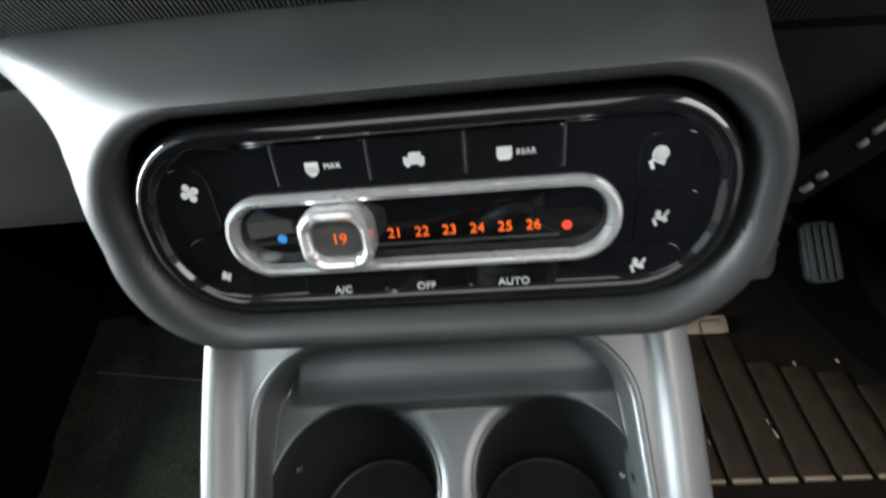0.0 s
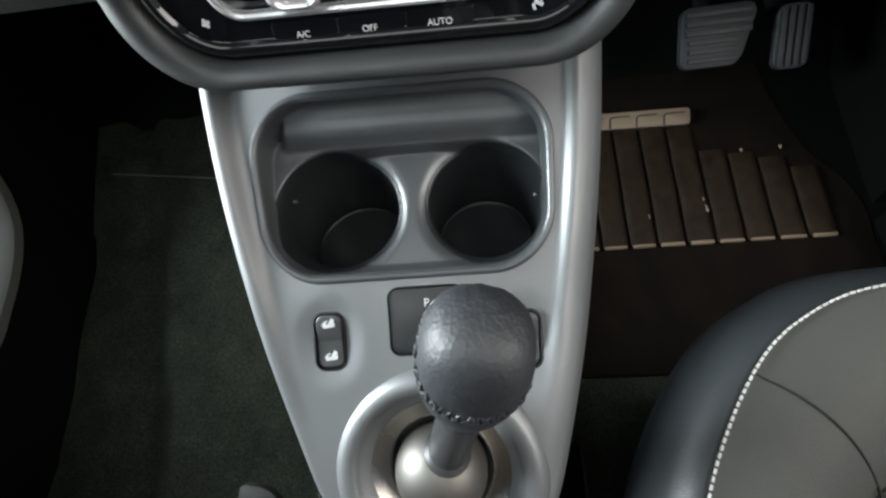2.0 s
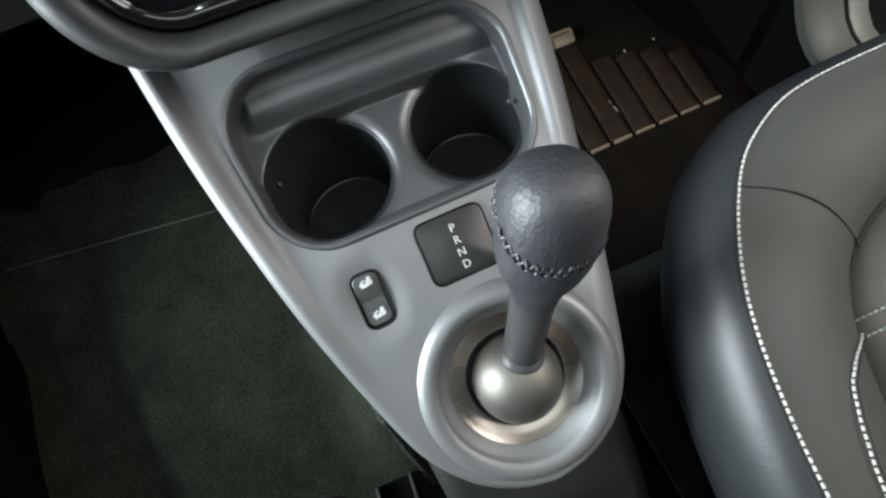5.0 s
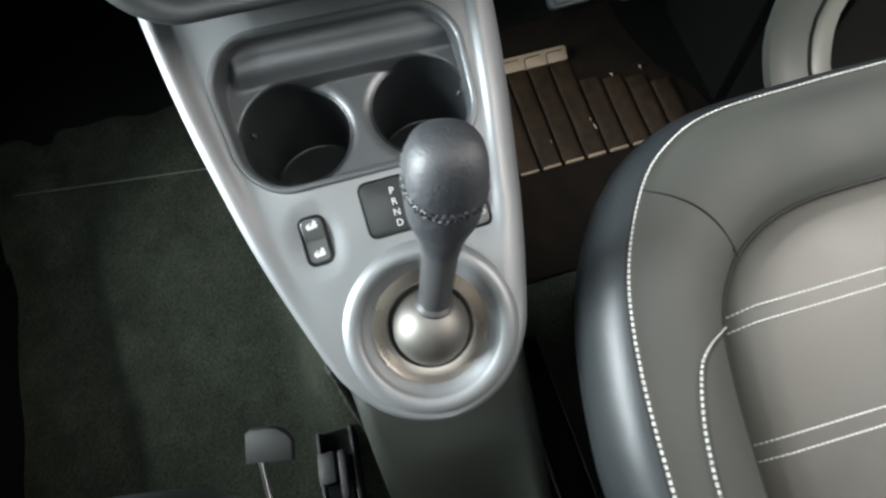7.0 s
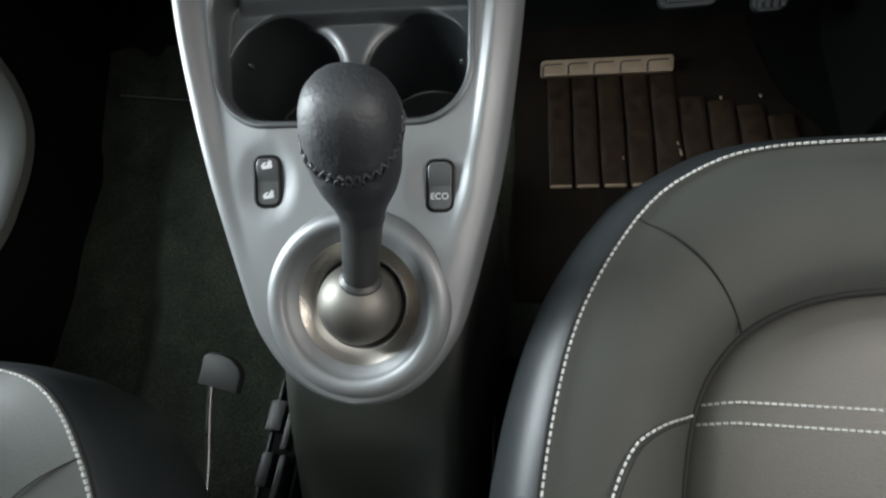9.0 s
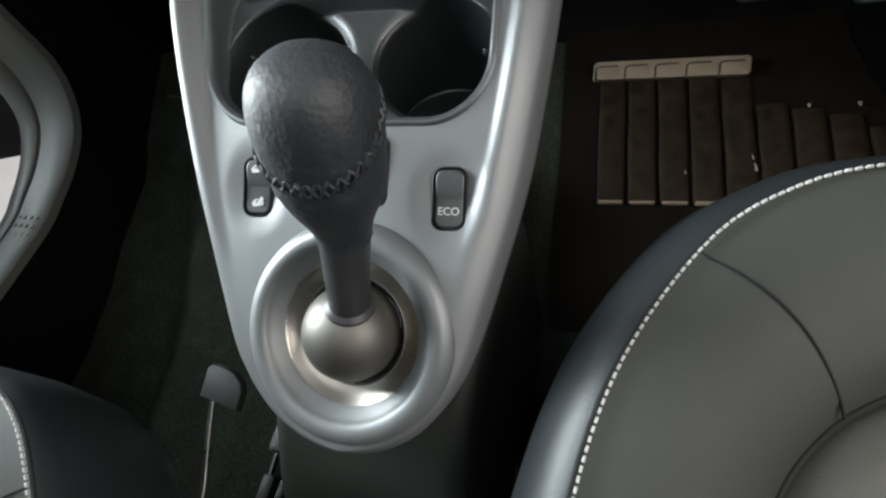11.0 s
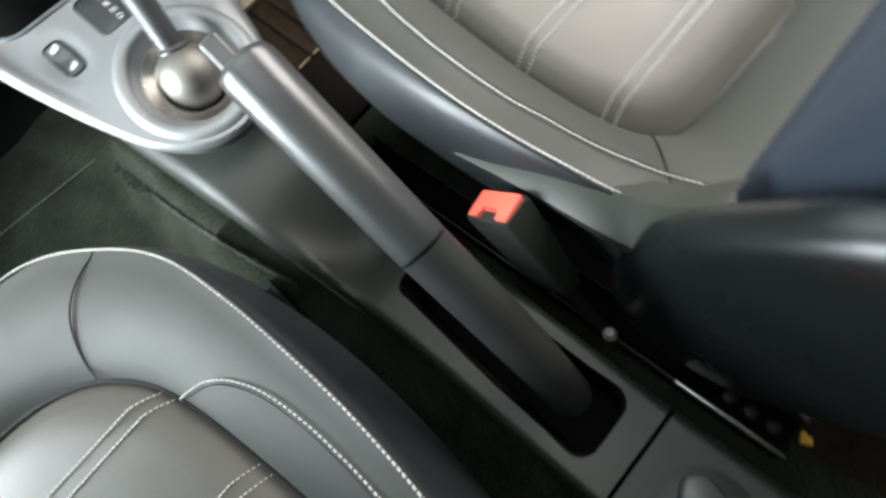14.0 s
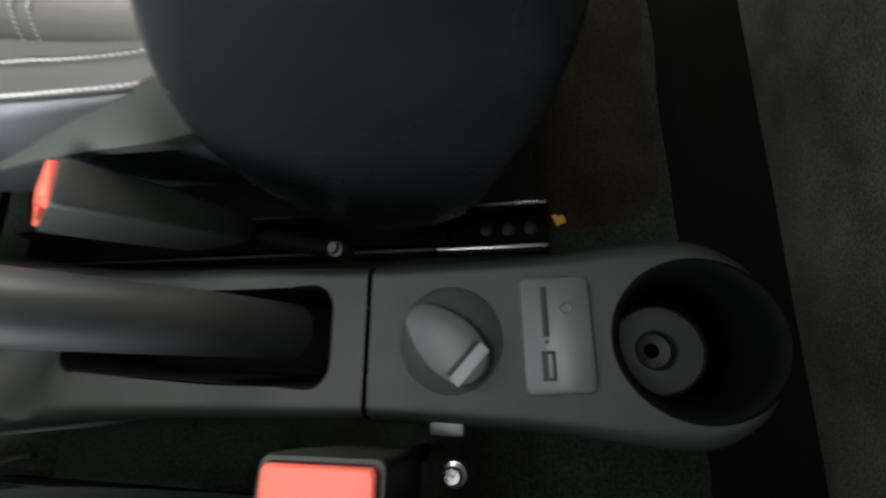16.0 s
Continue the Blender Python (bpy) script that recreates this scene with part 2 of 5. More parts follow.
def frames(path, up=(0, 0, 1)):
    """Frames along a path of points."""
    path = [Vector(p) for p in path]
    out = []
    for i, p in enumerate(path):
        d = (path[min(i + 1, len(path) - 1)] - path[max(i - 1, 0)]).normalized()
        x = d.cross(Vector(up)).normalized()
        out.append((p, x, x.cross(d).normalized(), d))
    return out


def tube(bm, path, r, n=10, up=(0, 0, 1), cyclic=False):
    rad = r if callable(r) else (lambda k: r)
    fr = frames(path, up)
    m = len(fr)
    rings = [[p + rad(i / (m - 1)) * (math.cos(2 * math.pi * k / n) * x + math.sin(2 * math.pi * k / n) * y) for k in range(n)] for i, (p, x, y, d) in enumerate(fr)]
    loft(bm, rings, True, True)


def box(bm, c, s, bevel=0.0, m=None, seg=2):
    v = bmesh.ops.create_cube(bm, size=1.0, matrix=Matrix.Translation(c) @ Matrix.Diagonal((*s, 1)))["verts"]
    if bevel:
        es = list({e for w in v for e in w.link_edges})
        v = list({w for f in bmesh.ops.bevel(bm, geom=es, offset=bevel, segments=seg, profile=0.6, affect="EDGES")["faces"] for w in f.verts} | {w for w in v if w.is_valid})
    if m is not None:
        bmesh.ops.transform(bm, matrix=m, verts=v)
    return v


def slab(bm, outline, z0, z1, bevel=0.001, m=None):
    """A plate with rounded top edge from a plan outline."""
    c = Vector((sum(p[0] for p in outline) / len(outline), sum(p[1] for p in outline) / len(outline)))
    def inset(d):
        out = []
        for p in outline:
            v = Vector(p) - c
            out.append(c + v * max(0.05, 1 - d / max(v.length, 1e-6)))
        return out
    rings = [[(p[0], p[1], z0) for p in outline], [(p[0], p[1], z1 - bevel) for p in outline], [(p[0], p[1], z1 - bevel * 0.3) for p in inset(bevel * 0.35)], [(p[0], p[1], z1) for p in inset(bevel)]]
    vs = loft(bm, rings, True, True)
    if m is not None:
        bmesh.ops.transform(bm, matrix=m, verts=[v for r in vs for v in r])


def spline(ctrl, n):
    """n points spread evenly along a smooth curve through the control points."""
    P = [Vector(p) for p in ctrl]
    P = [2 * P[0] - P[1]] + P + [2 * P[-1] - P[-2]]
    dense = []
    for i in range(1, len(P) - 2):
        a, b, c, d = P[i - 1:i + 3]
        for k in range(24):
            t = k / 24
            dense.append(0.5 * (2 * b + (c - a) * t + (2 * a - 5 * b + 4 * c - d) * t * t + (3 * b - a - 3 * c + d) * t ** 3))
    dense.append(P[-2])
    acc = [0.0]
    for a, b in zip(dense, dense[1:]):
        acc.append(acc[-1] + (b - a).length)
    out, j = [], 0
    for k in range(n):
        s = acc[-1] * k / (n - 1)
        while j < len(acc) - 2 and acc[j + 1] < s:
            j += 1
        f = (s - acc[j]) / max(acc[j + 1] - acc[j], 1e-9)
        out.append(dense[j].lerp(dense[j + 1], min(max(f, 0), 1)))
    return out


def sheet(bm, nu, nv, place, hole=None, push=None):
    """A grid of places; faces wholly inside the hole (negative distance) are left out and the rim is drawn onto its edge."""
    grid = [[None] * (nv + 1) for _ in range(nu + 1)]
    val = [[0.0] * (nv + 1) for _ in range(nu + 1)]
    plan = [[place(i / nu, j / nv) for j in range(nv + 1)] for i in range(nu + 1)]
    for i in range(nu + 1):
        for j in range(nv + 1):
            val[i][j] = hole(*plan[i][j][:2]) if hole else 1.0
    keep = [[max(val[i][j], val[i + 1][j], val[i][j + 1], val[i + 1][j + 1]) > 0 for j in range(nv)] for i in range(nu)]
    def vert(i, j):
        if grid[i][j] is None:
            x, y = plan[i][j][:2]
            if val[i][j] < 0:
                for _ in range(4):
                    d, e = hole(x, y), 1e-4
                    gx, gy = (hole(x + e, y) - hole(x - e, y)) / (2 * e), (hole(x, y + e) - hole(x, y - e)) / (2 * e)
                    g = max(gx * gx + gy * gy, 1e-6)
                    x, y = x - d * gx / g, y - d * gy / g
                grid[i][j] = bm.verts.new(push(x, y, plan[i][j]))
            else:
                grid[i][j] = bm.verts.new(push(x, y, plan[i][j]))
        return grid[i][j]
    for i in range(nu):
        for j in range(nv):
            if keep[i][j]:
                q = [vert(i, j), vert(i + 1, j), vert(i + 1, j + 1), vert(i, j + 1)]
                q = list(dict.fromkeys(q))
                if len(q) > 2:
                    bm.faces.new(q)
    bmesh.ops.remove_doubles(bm, verts=bm.verts, dist=1e-6)


def words(name, text, size, m, material, parent, label="", depth=0.0002):
    cu = bpy.data.curves.new(name, "FONT")
    cu.body, cu.size, cu.align_x, cu.align_y, cu.extrude = text, size, "CENTER", "CENTER", depth
    tmp = bpy.data.objects.new(name, cu)
    scene.collection.objects.link(tmp)
    me = bpy.data.meshes.new_from_object(tmp.evaluated_get(bpy.context.evaluated_depsgraph_get()))
    bpy.data.objects.remove(tmp)
    me.materials.clear()
    me.materials.append(material)
    return tagged(under(new(name, me), parent, m), label)


def mirror_half(half):
    """A closed loop from a half (x <= 0 side, front to rear)."""
    return [Vector(p) for p in half] + [Vector((-p[0], *p[1:])) for p in reversed(half[1:-1])]


# ---- the setting: body shell, floor, dash ----
def floor_z(y, x=0.3):
    ys = (-0.85, -0.6, 0.0, 0.276, 0.40, 0.50, 0.62, 0.80)
    zs = (0.005, 0.010, 0.045, 0.078, 0.112, 0.140, 0.230, 0.48)
    z = float(np.interp(y, ys, zs))
    left = min(1.0, max(0.0, (-0.05 - x) / 0.08))
    return z + left * float(np.interp(y, (0.0, 0.385, 0.5, 0.8), (0.0, 0.077, 0.098, 0.05)))


def ease_edge(y, y0):
    """One at the edge y0, falling to nothing a little beyond it."""
    return max(0.0, 1 - (y - y0) / 0.02)


def carpet_flank(x, y):
    """The carpet climbs the side of the tunnel, with soft folds beside it."""
    f = min(1.0, max(0.0, (x + 0.215) / 0.10)) * (x < 0.0)
    g = min(1.0, max(0.0, (y + 0.06) / 0.08)) * min(1.0, max(0.0, (0.37 - y) / 0.12))
    fold = 0.010 * math.sin(x * 30 + 5 * noise.noise((x * 4, y * 5, 3))) * noise.noise((x * 5 + 2, y * 6, 7)) if x < -0.1 else 0.0
    return 0.115 * f * f * (3 - 2 * f) * g + fold


bm = bmesh.new()
sheet(bm, 160, 160, lambda s, t: (-0.64 + 1.24 * s, -0.82 + 1.62 * t, 0), None, lambda x, y, p: (x, y, floor_z(y, x) + 0.006 * noise.noise((x * 9, y * 9, 0)) - 0.014 * math.exp(-((x + 0.455 + 0.12 * (y - 0.05)) / 0.022) ** 2) + carpet_flank(x, y)))
solid("floor", bm, M_CARPET, "dark grey-black short-pile car floor carpet", "floor", "structure")

def shade_y(x):
    """Where the painted shade begins: further forward on the driver's side."""
    return 0.475 + 0.045 * min(1.0, max(0.0, (x + 0.02) / 0.10)) + 0.004 * noise.noise((x * 7, 2, 1))


# near-black sheets laid over the carpet in place of footwell shade
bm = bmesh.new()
sheet(bm, 80, 40, lambda s, t: (-0.60 + 1.18 * s, shade_y(-0.60 + 1.18 * s) * (1 - t) + 0.80 * t, 0), None, lambda x, y, p: (x, y, floor_z(y, x) + 0.012 - 0.016 * ease_edge(y, shade_y(x)) + 0.002 * noise.noise((x * 9, y * 9, 4))))
# second sheet paints the shade beside the driver's mat
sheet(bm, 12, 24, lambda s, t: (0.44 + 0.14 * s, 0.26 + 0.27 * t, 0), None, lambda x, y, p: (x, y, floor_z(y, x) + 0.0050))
solid("footwell_shade", bm, M_PIT, "near-black sheet painting the shade into both footwells", "floor", "structure")
# floor drawn darker in a strip along the bulkhead
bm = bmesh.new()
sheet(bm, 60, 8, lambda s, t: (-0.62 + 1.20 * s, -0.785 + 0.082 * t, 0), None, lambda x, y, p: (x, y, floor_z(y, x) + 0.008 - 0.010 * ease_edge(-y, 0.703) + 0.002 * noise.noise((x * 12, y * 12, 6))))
solid("rear_floor", bm, M_PIT, "near-black sheet along the floor in front of the bulkhead", "floor", "structure")
bm = bmesh.new()
box(bm, (0, -0.797, 0.62), (1.3, 0.03, 1.28), 0.01)
solid("wall_rear", bm, M_BULK, "grey-brown carpeted bulkhead behind the seats", "wall", "structure")
bm = bmesh.new()
box(bm, (0, 0.83, 0.35), (1.3, 0.03, 0.9), 0.01)
solid("wall_front", bm, M_BLACK, "dark firewall of the footwells", "wall", "structure")
# headliner with an opening left for the added overhead lamp
bm = bmesh.new()
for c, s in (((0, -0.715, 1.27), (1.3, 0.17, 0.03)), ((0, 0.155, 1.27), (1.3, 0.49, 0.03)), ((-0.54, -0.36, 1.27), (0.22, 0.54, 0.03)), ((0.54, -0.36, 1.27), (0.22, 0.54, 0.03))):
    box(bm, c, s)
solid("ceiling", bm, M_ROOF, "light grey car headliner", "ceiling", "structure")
# unseen pane added above the fill lamp; it also stops the sun
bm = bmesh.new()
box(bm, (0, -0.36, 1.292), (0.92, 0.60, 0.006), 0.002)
solid("added_roof_pane", bm, M_GLASS, "unseen tinted pane added over the overhead fill lamp", "glass roof", "structure")
bm = bmesh.new()
box(bm, (0, 0, -0.40), (60, 60, 0.04))
solid("ground", bm, M_GROUND, "pale sunlit concrete outside the open doors", "ground", "structure")


def door_frame(s, name, out_by):
    """Trim round the lower front corner of an open door, with its rubber seal and the sill."""
    t = thing(name, "grey plastic door opening trim with a black rubber seal", "door frame", "door openings", "structure")
    # the two openings differ a little, as the car stands askew
    path = spline([(0.37, 1.15), (0.325, 0.80), (0.292, 0.50), (0.286, 0.38), (0.283, 0.310), (0.274, 0.252), (0.250, 0.215), (0.226, 0.194), (0.185, 0.179), (0.08, 0.171), (-0.20, 0.167), (-0.80, 0.167)] if s > 0 else
                  [(0.43, 1.15), (0.365, 0.80), (0.318, 0.50), (0.309, 0.40), (0.305, 0.330), (0.273, 0.276), (0.225, 0.244), (0.158, 0.222), (0.08, 0.209), (-0.20, 0.199), (-0.80, 0.197)], 90)
    corner = (0.185, 0.205, 0.27) if s > 0 else (0.21, 0.244, 0.33)
    def band(sections):
        rings = []
        for i, p in enumerate(path):
            d = (path[min(i + 1, 89)] - path[max(i - 1, 0)]).normalized()
            q = Vector((-d.y, d.x))
            k = float(np.interp(p.y, corner, (0.0, 0.35, 1.0))) * (0.4 if s > 0 else 1.0)
            rings.append([(s * (x + out_by), p.x + q.x * (o + k * w), p.y + q.y * (o + k * w)) for x, o, w in sections])
        return rings
    bands = (("sill_trim", [(0.543, 0.012, 0), (0.5445, 0.002, 0), (0.549, -0.002, 0), (0.572, -0.0035, -0.006), (0.592, -0.004, -0.015), (0.5955, -0.001, -0.015), (0.596, 0.008, -0.015)], M_TRIM),
             ("door_seal", [(0.596, 0.008, -0.015), (0.5965, 0.0015, -0.016), (0.599, 0.0015, -0.018)], M_SEALRUB),
             ("outer_trim", [(0.599, 0.006, -0.018), (0.5995, -0.0035, -0.018), (0.603, -0.005, -0.021), (0.624, -0.002, -0.032), (0.630, 0.001, -0.034), (0.632, 0.006, -0.030), (0.632, 0.03, -0.02)], M_TRIM))
    for nm, secs, m in bands:
        b = bmesh.new()
        loft(b, band(secs), cyclic=False)
        part(nm, b, m, t)
    # kick panel and side wall carry the footwell's shade in their colour
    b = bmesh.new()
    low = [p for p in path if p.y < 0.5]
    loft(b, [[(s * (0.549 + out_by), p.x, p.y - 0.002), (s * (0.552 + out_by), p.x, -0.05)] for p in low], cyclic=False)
    part("kick_panel", b, M_PIT, t, "kick panel with the footwell shade put into its near-black colour")
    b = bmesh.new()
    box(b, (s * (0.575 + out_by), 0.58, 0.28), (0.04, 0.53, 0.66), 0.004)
    part("side_wall", b, M_PIT, t, "footwell side wall with shade put into its near-black colour")
    for k in range(4):
        for n in range(7):
            b = bmesh.new()
            lathe(b, [(0.0035, 0.0), (0.003, 0.0014), (0.0004, 0.0018)], 8)
            part("grip_dot", b, M_TRIM, t, "", pose(s * (0.555 + 0.011 * k + out_by), 0.125 - 0.013 * n, (0.2165 if s < 0 else 0.179) + 0.0004 * k - (0.0021 if s < 0 else 0.0013) * n))
    b = bmesh.new()
    box(b, (s * (0.69 + out_by), -0.1, 0.03 if s < 0 else -0.03), (0.05, 1.9, 0.30), 0.02)
    part("sill_body", b, M_PAINT, t)


door_frame(-1, "door_frame_1", 0.037)
door_frame(1, "door_frame_2", 0.0)


def open_door(name, m, side):
    """A door that stands wide open on its front hinges."""
    t = thing(name, "wide open car door with a black inner panel", "car door", kind="structure", at=tuple(m.translation))
    for nm, mt, lab, d0, d1, low in (("outer_skin", M_PAINT, "white painted outer skin", -0.055, -0.022, 0.0), ("inner_panel", M_PIT, "black plastic inner panel", -0.022, 0.030, 0.012)):
        b = bmesh.new()
        edge = spline([(0.0, 0.62, 0), (0.0, 0.22, 0), (0.012, 0.06 + low, 0), (0.06, 0.012 + low, 0), (0.20, low, 0), (0.70, low, 0), (0.86, 0.02 + low, 0), (0.93, 0.10, 0), (0.96, 0.30, 0), (0.97, 0.62, 0)], 60)
        c = Vector((0.48, 0.34, 0))
        loft(b, [[(c.x + (p.x - c.x) * k, side * d, c.y + (p.y - c.y) * k) for p in edge] for k, d in ((0.97, d0), (0.99, d0 + 0.003), (1.0, d0 + 0.010), (1.0, d1 - 0.010), (0.99, d1 - 0.003), (0.97, d1))], True, True)
        part(nm, b, mt, t, lab, m)
    b = bmesh.new()
    box(b, (0.45, side * 0.055, 0.36), (0.52, 0.06, 0.05), 0.018)
    part("armrest", b, M_BLACK, t, "", m)


open_door("door_1", pose(-0.70, 0.37, 0.145, 0, 0, 190), 1)
open_door("door_2", pose(0.67, 0.31, 0.02, 0, 0, -10), -1)
# unseen pillars, added to block bright light from outside
for nm, s, y0 in (("light_block_1", -1, -0.47), ("light_block_2", 1, -0.72)):
    bm = bmesh.new()
    box(bm, (s * 0.615, (y0 - 0.80) / 2, 0.73), (0.07, y0 + 0.80, 1.08), 0.02)
    solid(nm, bm, M_BLACK, "unseen black pillar added behind the door opening to block light", "pillar", "structure")

# dash: black mesh upper part over a plain lower part
def dash_strip(profile, name, m, label, bow=0.10, half=0.66, tilt=0.0):
    b = bmesh.new()
    pr = spline(profile, 30)
    rings = []
    for i in range(41):
        x = -half + 2 * half * i / 40
        rings.append([(x, p.x + bow * (x / half) ** 2 * 0.3, p.y - tilt * (min(0.3, max(-0.1, x)) + 0.1)) for p in pr])
    loft(b, rings, cyclic=False)
    return solid(name, b, m, label, "dashboard", "structure")


dash_strip([(0.36, 0.597), (0.27, 0.600), (0.205, 0.611), (0.184, 0.638), (0.188, 0.71), (0.235, 0.79), (0.34, 0.83), (0.80, 0.86)], "dash_upper", M_MESH, "black mesh-covered upper dashboard", tilt=0.085)
dash_strip([(0.80, 0.50), (0.42, 0.47), (0.325, 0.478), (0.305, 0.50), (0.29, 0.54), (0.265, 0.60), (0.27, 0.63)], "dash_lower", M_DASH, "dark olive-grey lower dashboard plastic")


# ---- climate control pod ----
CL = pose(0.003, 0.138, 0.551, 83, 2.5, 0)
pod = thing("dashboard_pod", "grey foil-covered centre pod that frames the climate controls", "dash pod", at=(0.003, 0.138, 0.551))
bm = bmesh.new()
spec = ((0.0, 0.0067, 0.1060, 0.0376, 0.0344, -0.012), (0.0, 0.0067, 0.1069, 0.0384, 0.0350, -0.005), (0.0, 0.0066, 0.1074, 0.0389, 0.0354, -0.0012), (0.0, 0.0064, 0.1085, 0.0400, 0.0362, 0.0020), (-0.0003, 0.0062, 0.1104, 0.0415, 0.0375, 0.0042), (-0.0006, 0.0059, 0.1130, 0.0433, 0.0390, 0.0053), (-0.001, 0.0056, 0.1158, 0.0452, 0.0405, 0.0055), (-0.0015, 0.0053, 0.1188, 0.0470, 0.0420, 0.0045),
        (-0.002, 0.0051, 0.1215, 0.0486, 0.0434, 0.0020), (-0.0025, 0.0049, 0.1240, 0.0500, 0.0446, -0.0026), (-0.003, 0.0047, 0.1262, 0.0512, 0.0455, -0.009), (-0.003, 0.005, 0.1285, 0.052, 0.046, -0.022), (-0.003, 0.011, 0.130, 0.050, 0.045, -0.055), (-0.003, 0.02, 0.150, 0.05, 0.045, -0.13), (-0.003, 0.03, 0.19, 0.045, 0.04, -0.2))


def flare(x, y, z):
    """The pod widens towards its upper corners, where it runs into the dash."""
    k = max(0.0, (y - 0.006) / 0.045) ** 1.4 * min(1.6, max(0.0, (0.004 - z) / 0.035))
    return (x + math.copysign(0.045 if x < 0 else 0.012, x) * k * min(1, abs(x) / 0.1), y + 0.010 * k, z + 0.006 * min(1.0, max(0.0, -y / 0.042)) * (z > -0.03))


loft(bm, [[flare(x, y, z) for x, y in rrect(cx, cy, hw, hh, r, 20)] for cx, cy, hw, hh, r, z in spec[1:]])
part("pod_cover", bm, M_POD, pod, "", CL)
bm = bmesh.new()
loft(bm, [[flare(x, y, z) for x, y in rrect(cx, cy, hw, hh, r, 20)] for cx, cy, hw, hh, r, z in spec[:2]])
part("inner_lip", bm, M_BLACK, pod, "black inner lip of the pod", CL)

clim = thing("climate_control_panel", "glossy black climate control panel with chrome slider frame", "climate control", at=(0.003, 0.138, 0.551))
bm = bmesh.new()
loft(bm, [[(x, y, z) for x, y in rrect(0, 0.0067, 0.1062 - d, 0.0378 - d, 0.0345 - d, 14)] for d, z in ((0, -0.014), (0, -0.0034), (0.0005, -0.0008), (0.0014, 0.0013), (0.0027, 0.0028), (0.0042, 0.0037), (0.0057, 0.0040), (0.0070, 0.0034), (0.0079, 0.0023), (0.0085, 0.0013), (0.0090, 0.0009))], True, True)
part("bezel", bm, M_GLOSS, clim, "", CL)


def button(name, x0, x1, y0, y1, r=0.0015, label=""):
    b = bmesh.new()
    slab(b, rrect((x0 + x1) / 2, (y0 + y1) / 2, (x1 - x0) / 2, (y1 - y0) / 2, r, 4), -0.001, 0.0014, 0.0003)
    return part(name, b, M_GLOSS, clim, label, CL, 0)


def mark(name, shapes, material, parent, m, z=0.0016, h=0.0003, size=0.82):
    """Printed marks: small flat shapes in one mesh."""
    b = bmesh.new()
    mx, my = sum(v[1] for v in shapes) / len(shapes), sum(v[2] for v in shapes) / len(shapes)
    shapes = [(v[0], mx + (v[1] - mx) * size, my + (v[2] - my) * size, *(q * size for q in v[3:5]), *v[5:]) for v in shapes]
    for kind, *v in shapes:
        if kind == "r":
            cx, cy, w, hh, a = v
            mm = Matrix.Translation((cx, cy, z)) @ Matrix.Rotation(radians(a), 4, "Z") @ Matrix.Diagonal((w, hh, h, 1))
            bmesh.ops.create_cube(b, size=1.0, matrix=mm)
        else:
            cx, cy, rr = v
            bmesh.ops.create_cone(b, cap_ends=True, segments=16, radius1=rr, radius2=rr, depth=h, matrix=Matrix.Translation((cx, cy, z)))
    return part(name, b, material, parent, "", m)


G = 0.0005
tops = [-0.0495, -0.0175, 0.0148, 0.0468]
bt = [button("function_button", a + G, b - G, 0.0212, 0.0355) for a, b in zip(tops, tops[1:])]
bb = [button("mode_button", a + G, b - G, -0.0268, -0.0155) for a, b in zip((-0.0500, -0.0185, 0.0138), (-0.0185, 0.0138, 0.0460))]
fans = [button("fan_button", -0.0905, -0.0745, 0.0045, 0.0300, 0.006), button("fan_button", -0.0905, -0.0700, -0.0205, 0.0035, 0.006)]
vents = [button("vent_button", 0.0705, 0.0900, 0.0108, 0.0300, 0.005), button("vent_button", 0.0715, 0.0910, -0.0082, 0.0100, 0.002), button("vent_button", 0.0660, 0.0890, -0.0235, -0.0090, 0.006)]
# pale strips stand in for the reflection at the key gaps
for x in tops:
    bm = bmesh.new()
    box(bm, (x, 0.0284, 0.0008), (0.0005, 0.0136, 0.0014))
    part("key_glint", bm, M_PADDLE, clim, "thin pale line painting the glint between two keys", CL)
for b, txt, x in zip(bb, ("A/C", "OFF", "AUTO"), (-0.0352, -0.0030, 0.0300)):
    words("lettering", txt, 0.0042, CL @ pose(x, -0.0215, 0.0016), M_CREAM, b)
mark("defrost_icon", [("r", -0.0365, 0.0275, 0.0055, 0.0042, 0), ("c", -0.0365, 0.0258, 0.0022)], M_CREAM, bt[0], CL)
words("lettering", "MAX", 0.0027, CL @ pose(-0.0295, 0.0274, 0.0016), M_CREAM, bt[0])
mark("recirculation_icon", [("r", -0.002, 0.0272, 0.0085, 0.0030, 0), ("r", -0.0015, 0.0292, 0.005, 0.0025, 0), ("c", -0.0045, 0.0258, 0.0012), ("c", 0.0008, 0.0258, 0.0012)], M_CREAM, bt[1], CL)
mark("rear_heater_icon", [("r", 0.0275, 0.0278, 0.0060, 0.0045, 0), ("r", 0.0275, 0.0252, 0.0045, 0.001, 0)], M_CREAM, bt[2], CL)
words("lettering", "REAR", 0.0027, CL @ pose(0.0345, 0.0274, 0.0016), M_CREAM, bt[2])
for b, (cx, cy), s in ((fans[0], (-0.0818, 0.0215), 1.0), (fans[1], (-0.0795, -0.0125), 0.62)):
    sh = []
    for a in (20, 110, 200, 290):
        ca, sa = math.cos(radians(a)), math.sin(radians(a))
        sh += [("c", cx + 0.0026 * s * ca, cy + 0.0026 * s * sa, 0.0016 * s), ("r", cx + 0.0014 * s * ca, cy + 0.0014 * s * sa, 0.0026 * s, 0.0014 * s, a)]
    mark("fan_icon", sh, M_CREAM, b, CL)
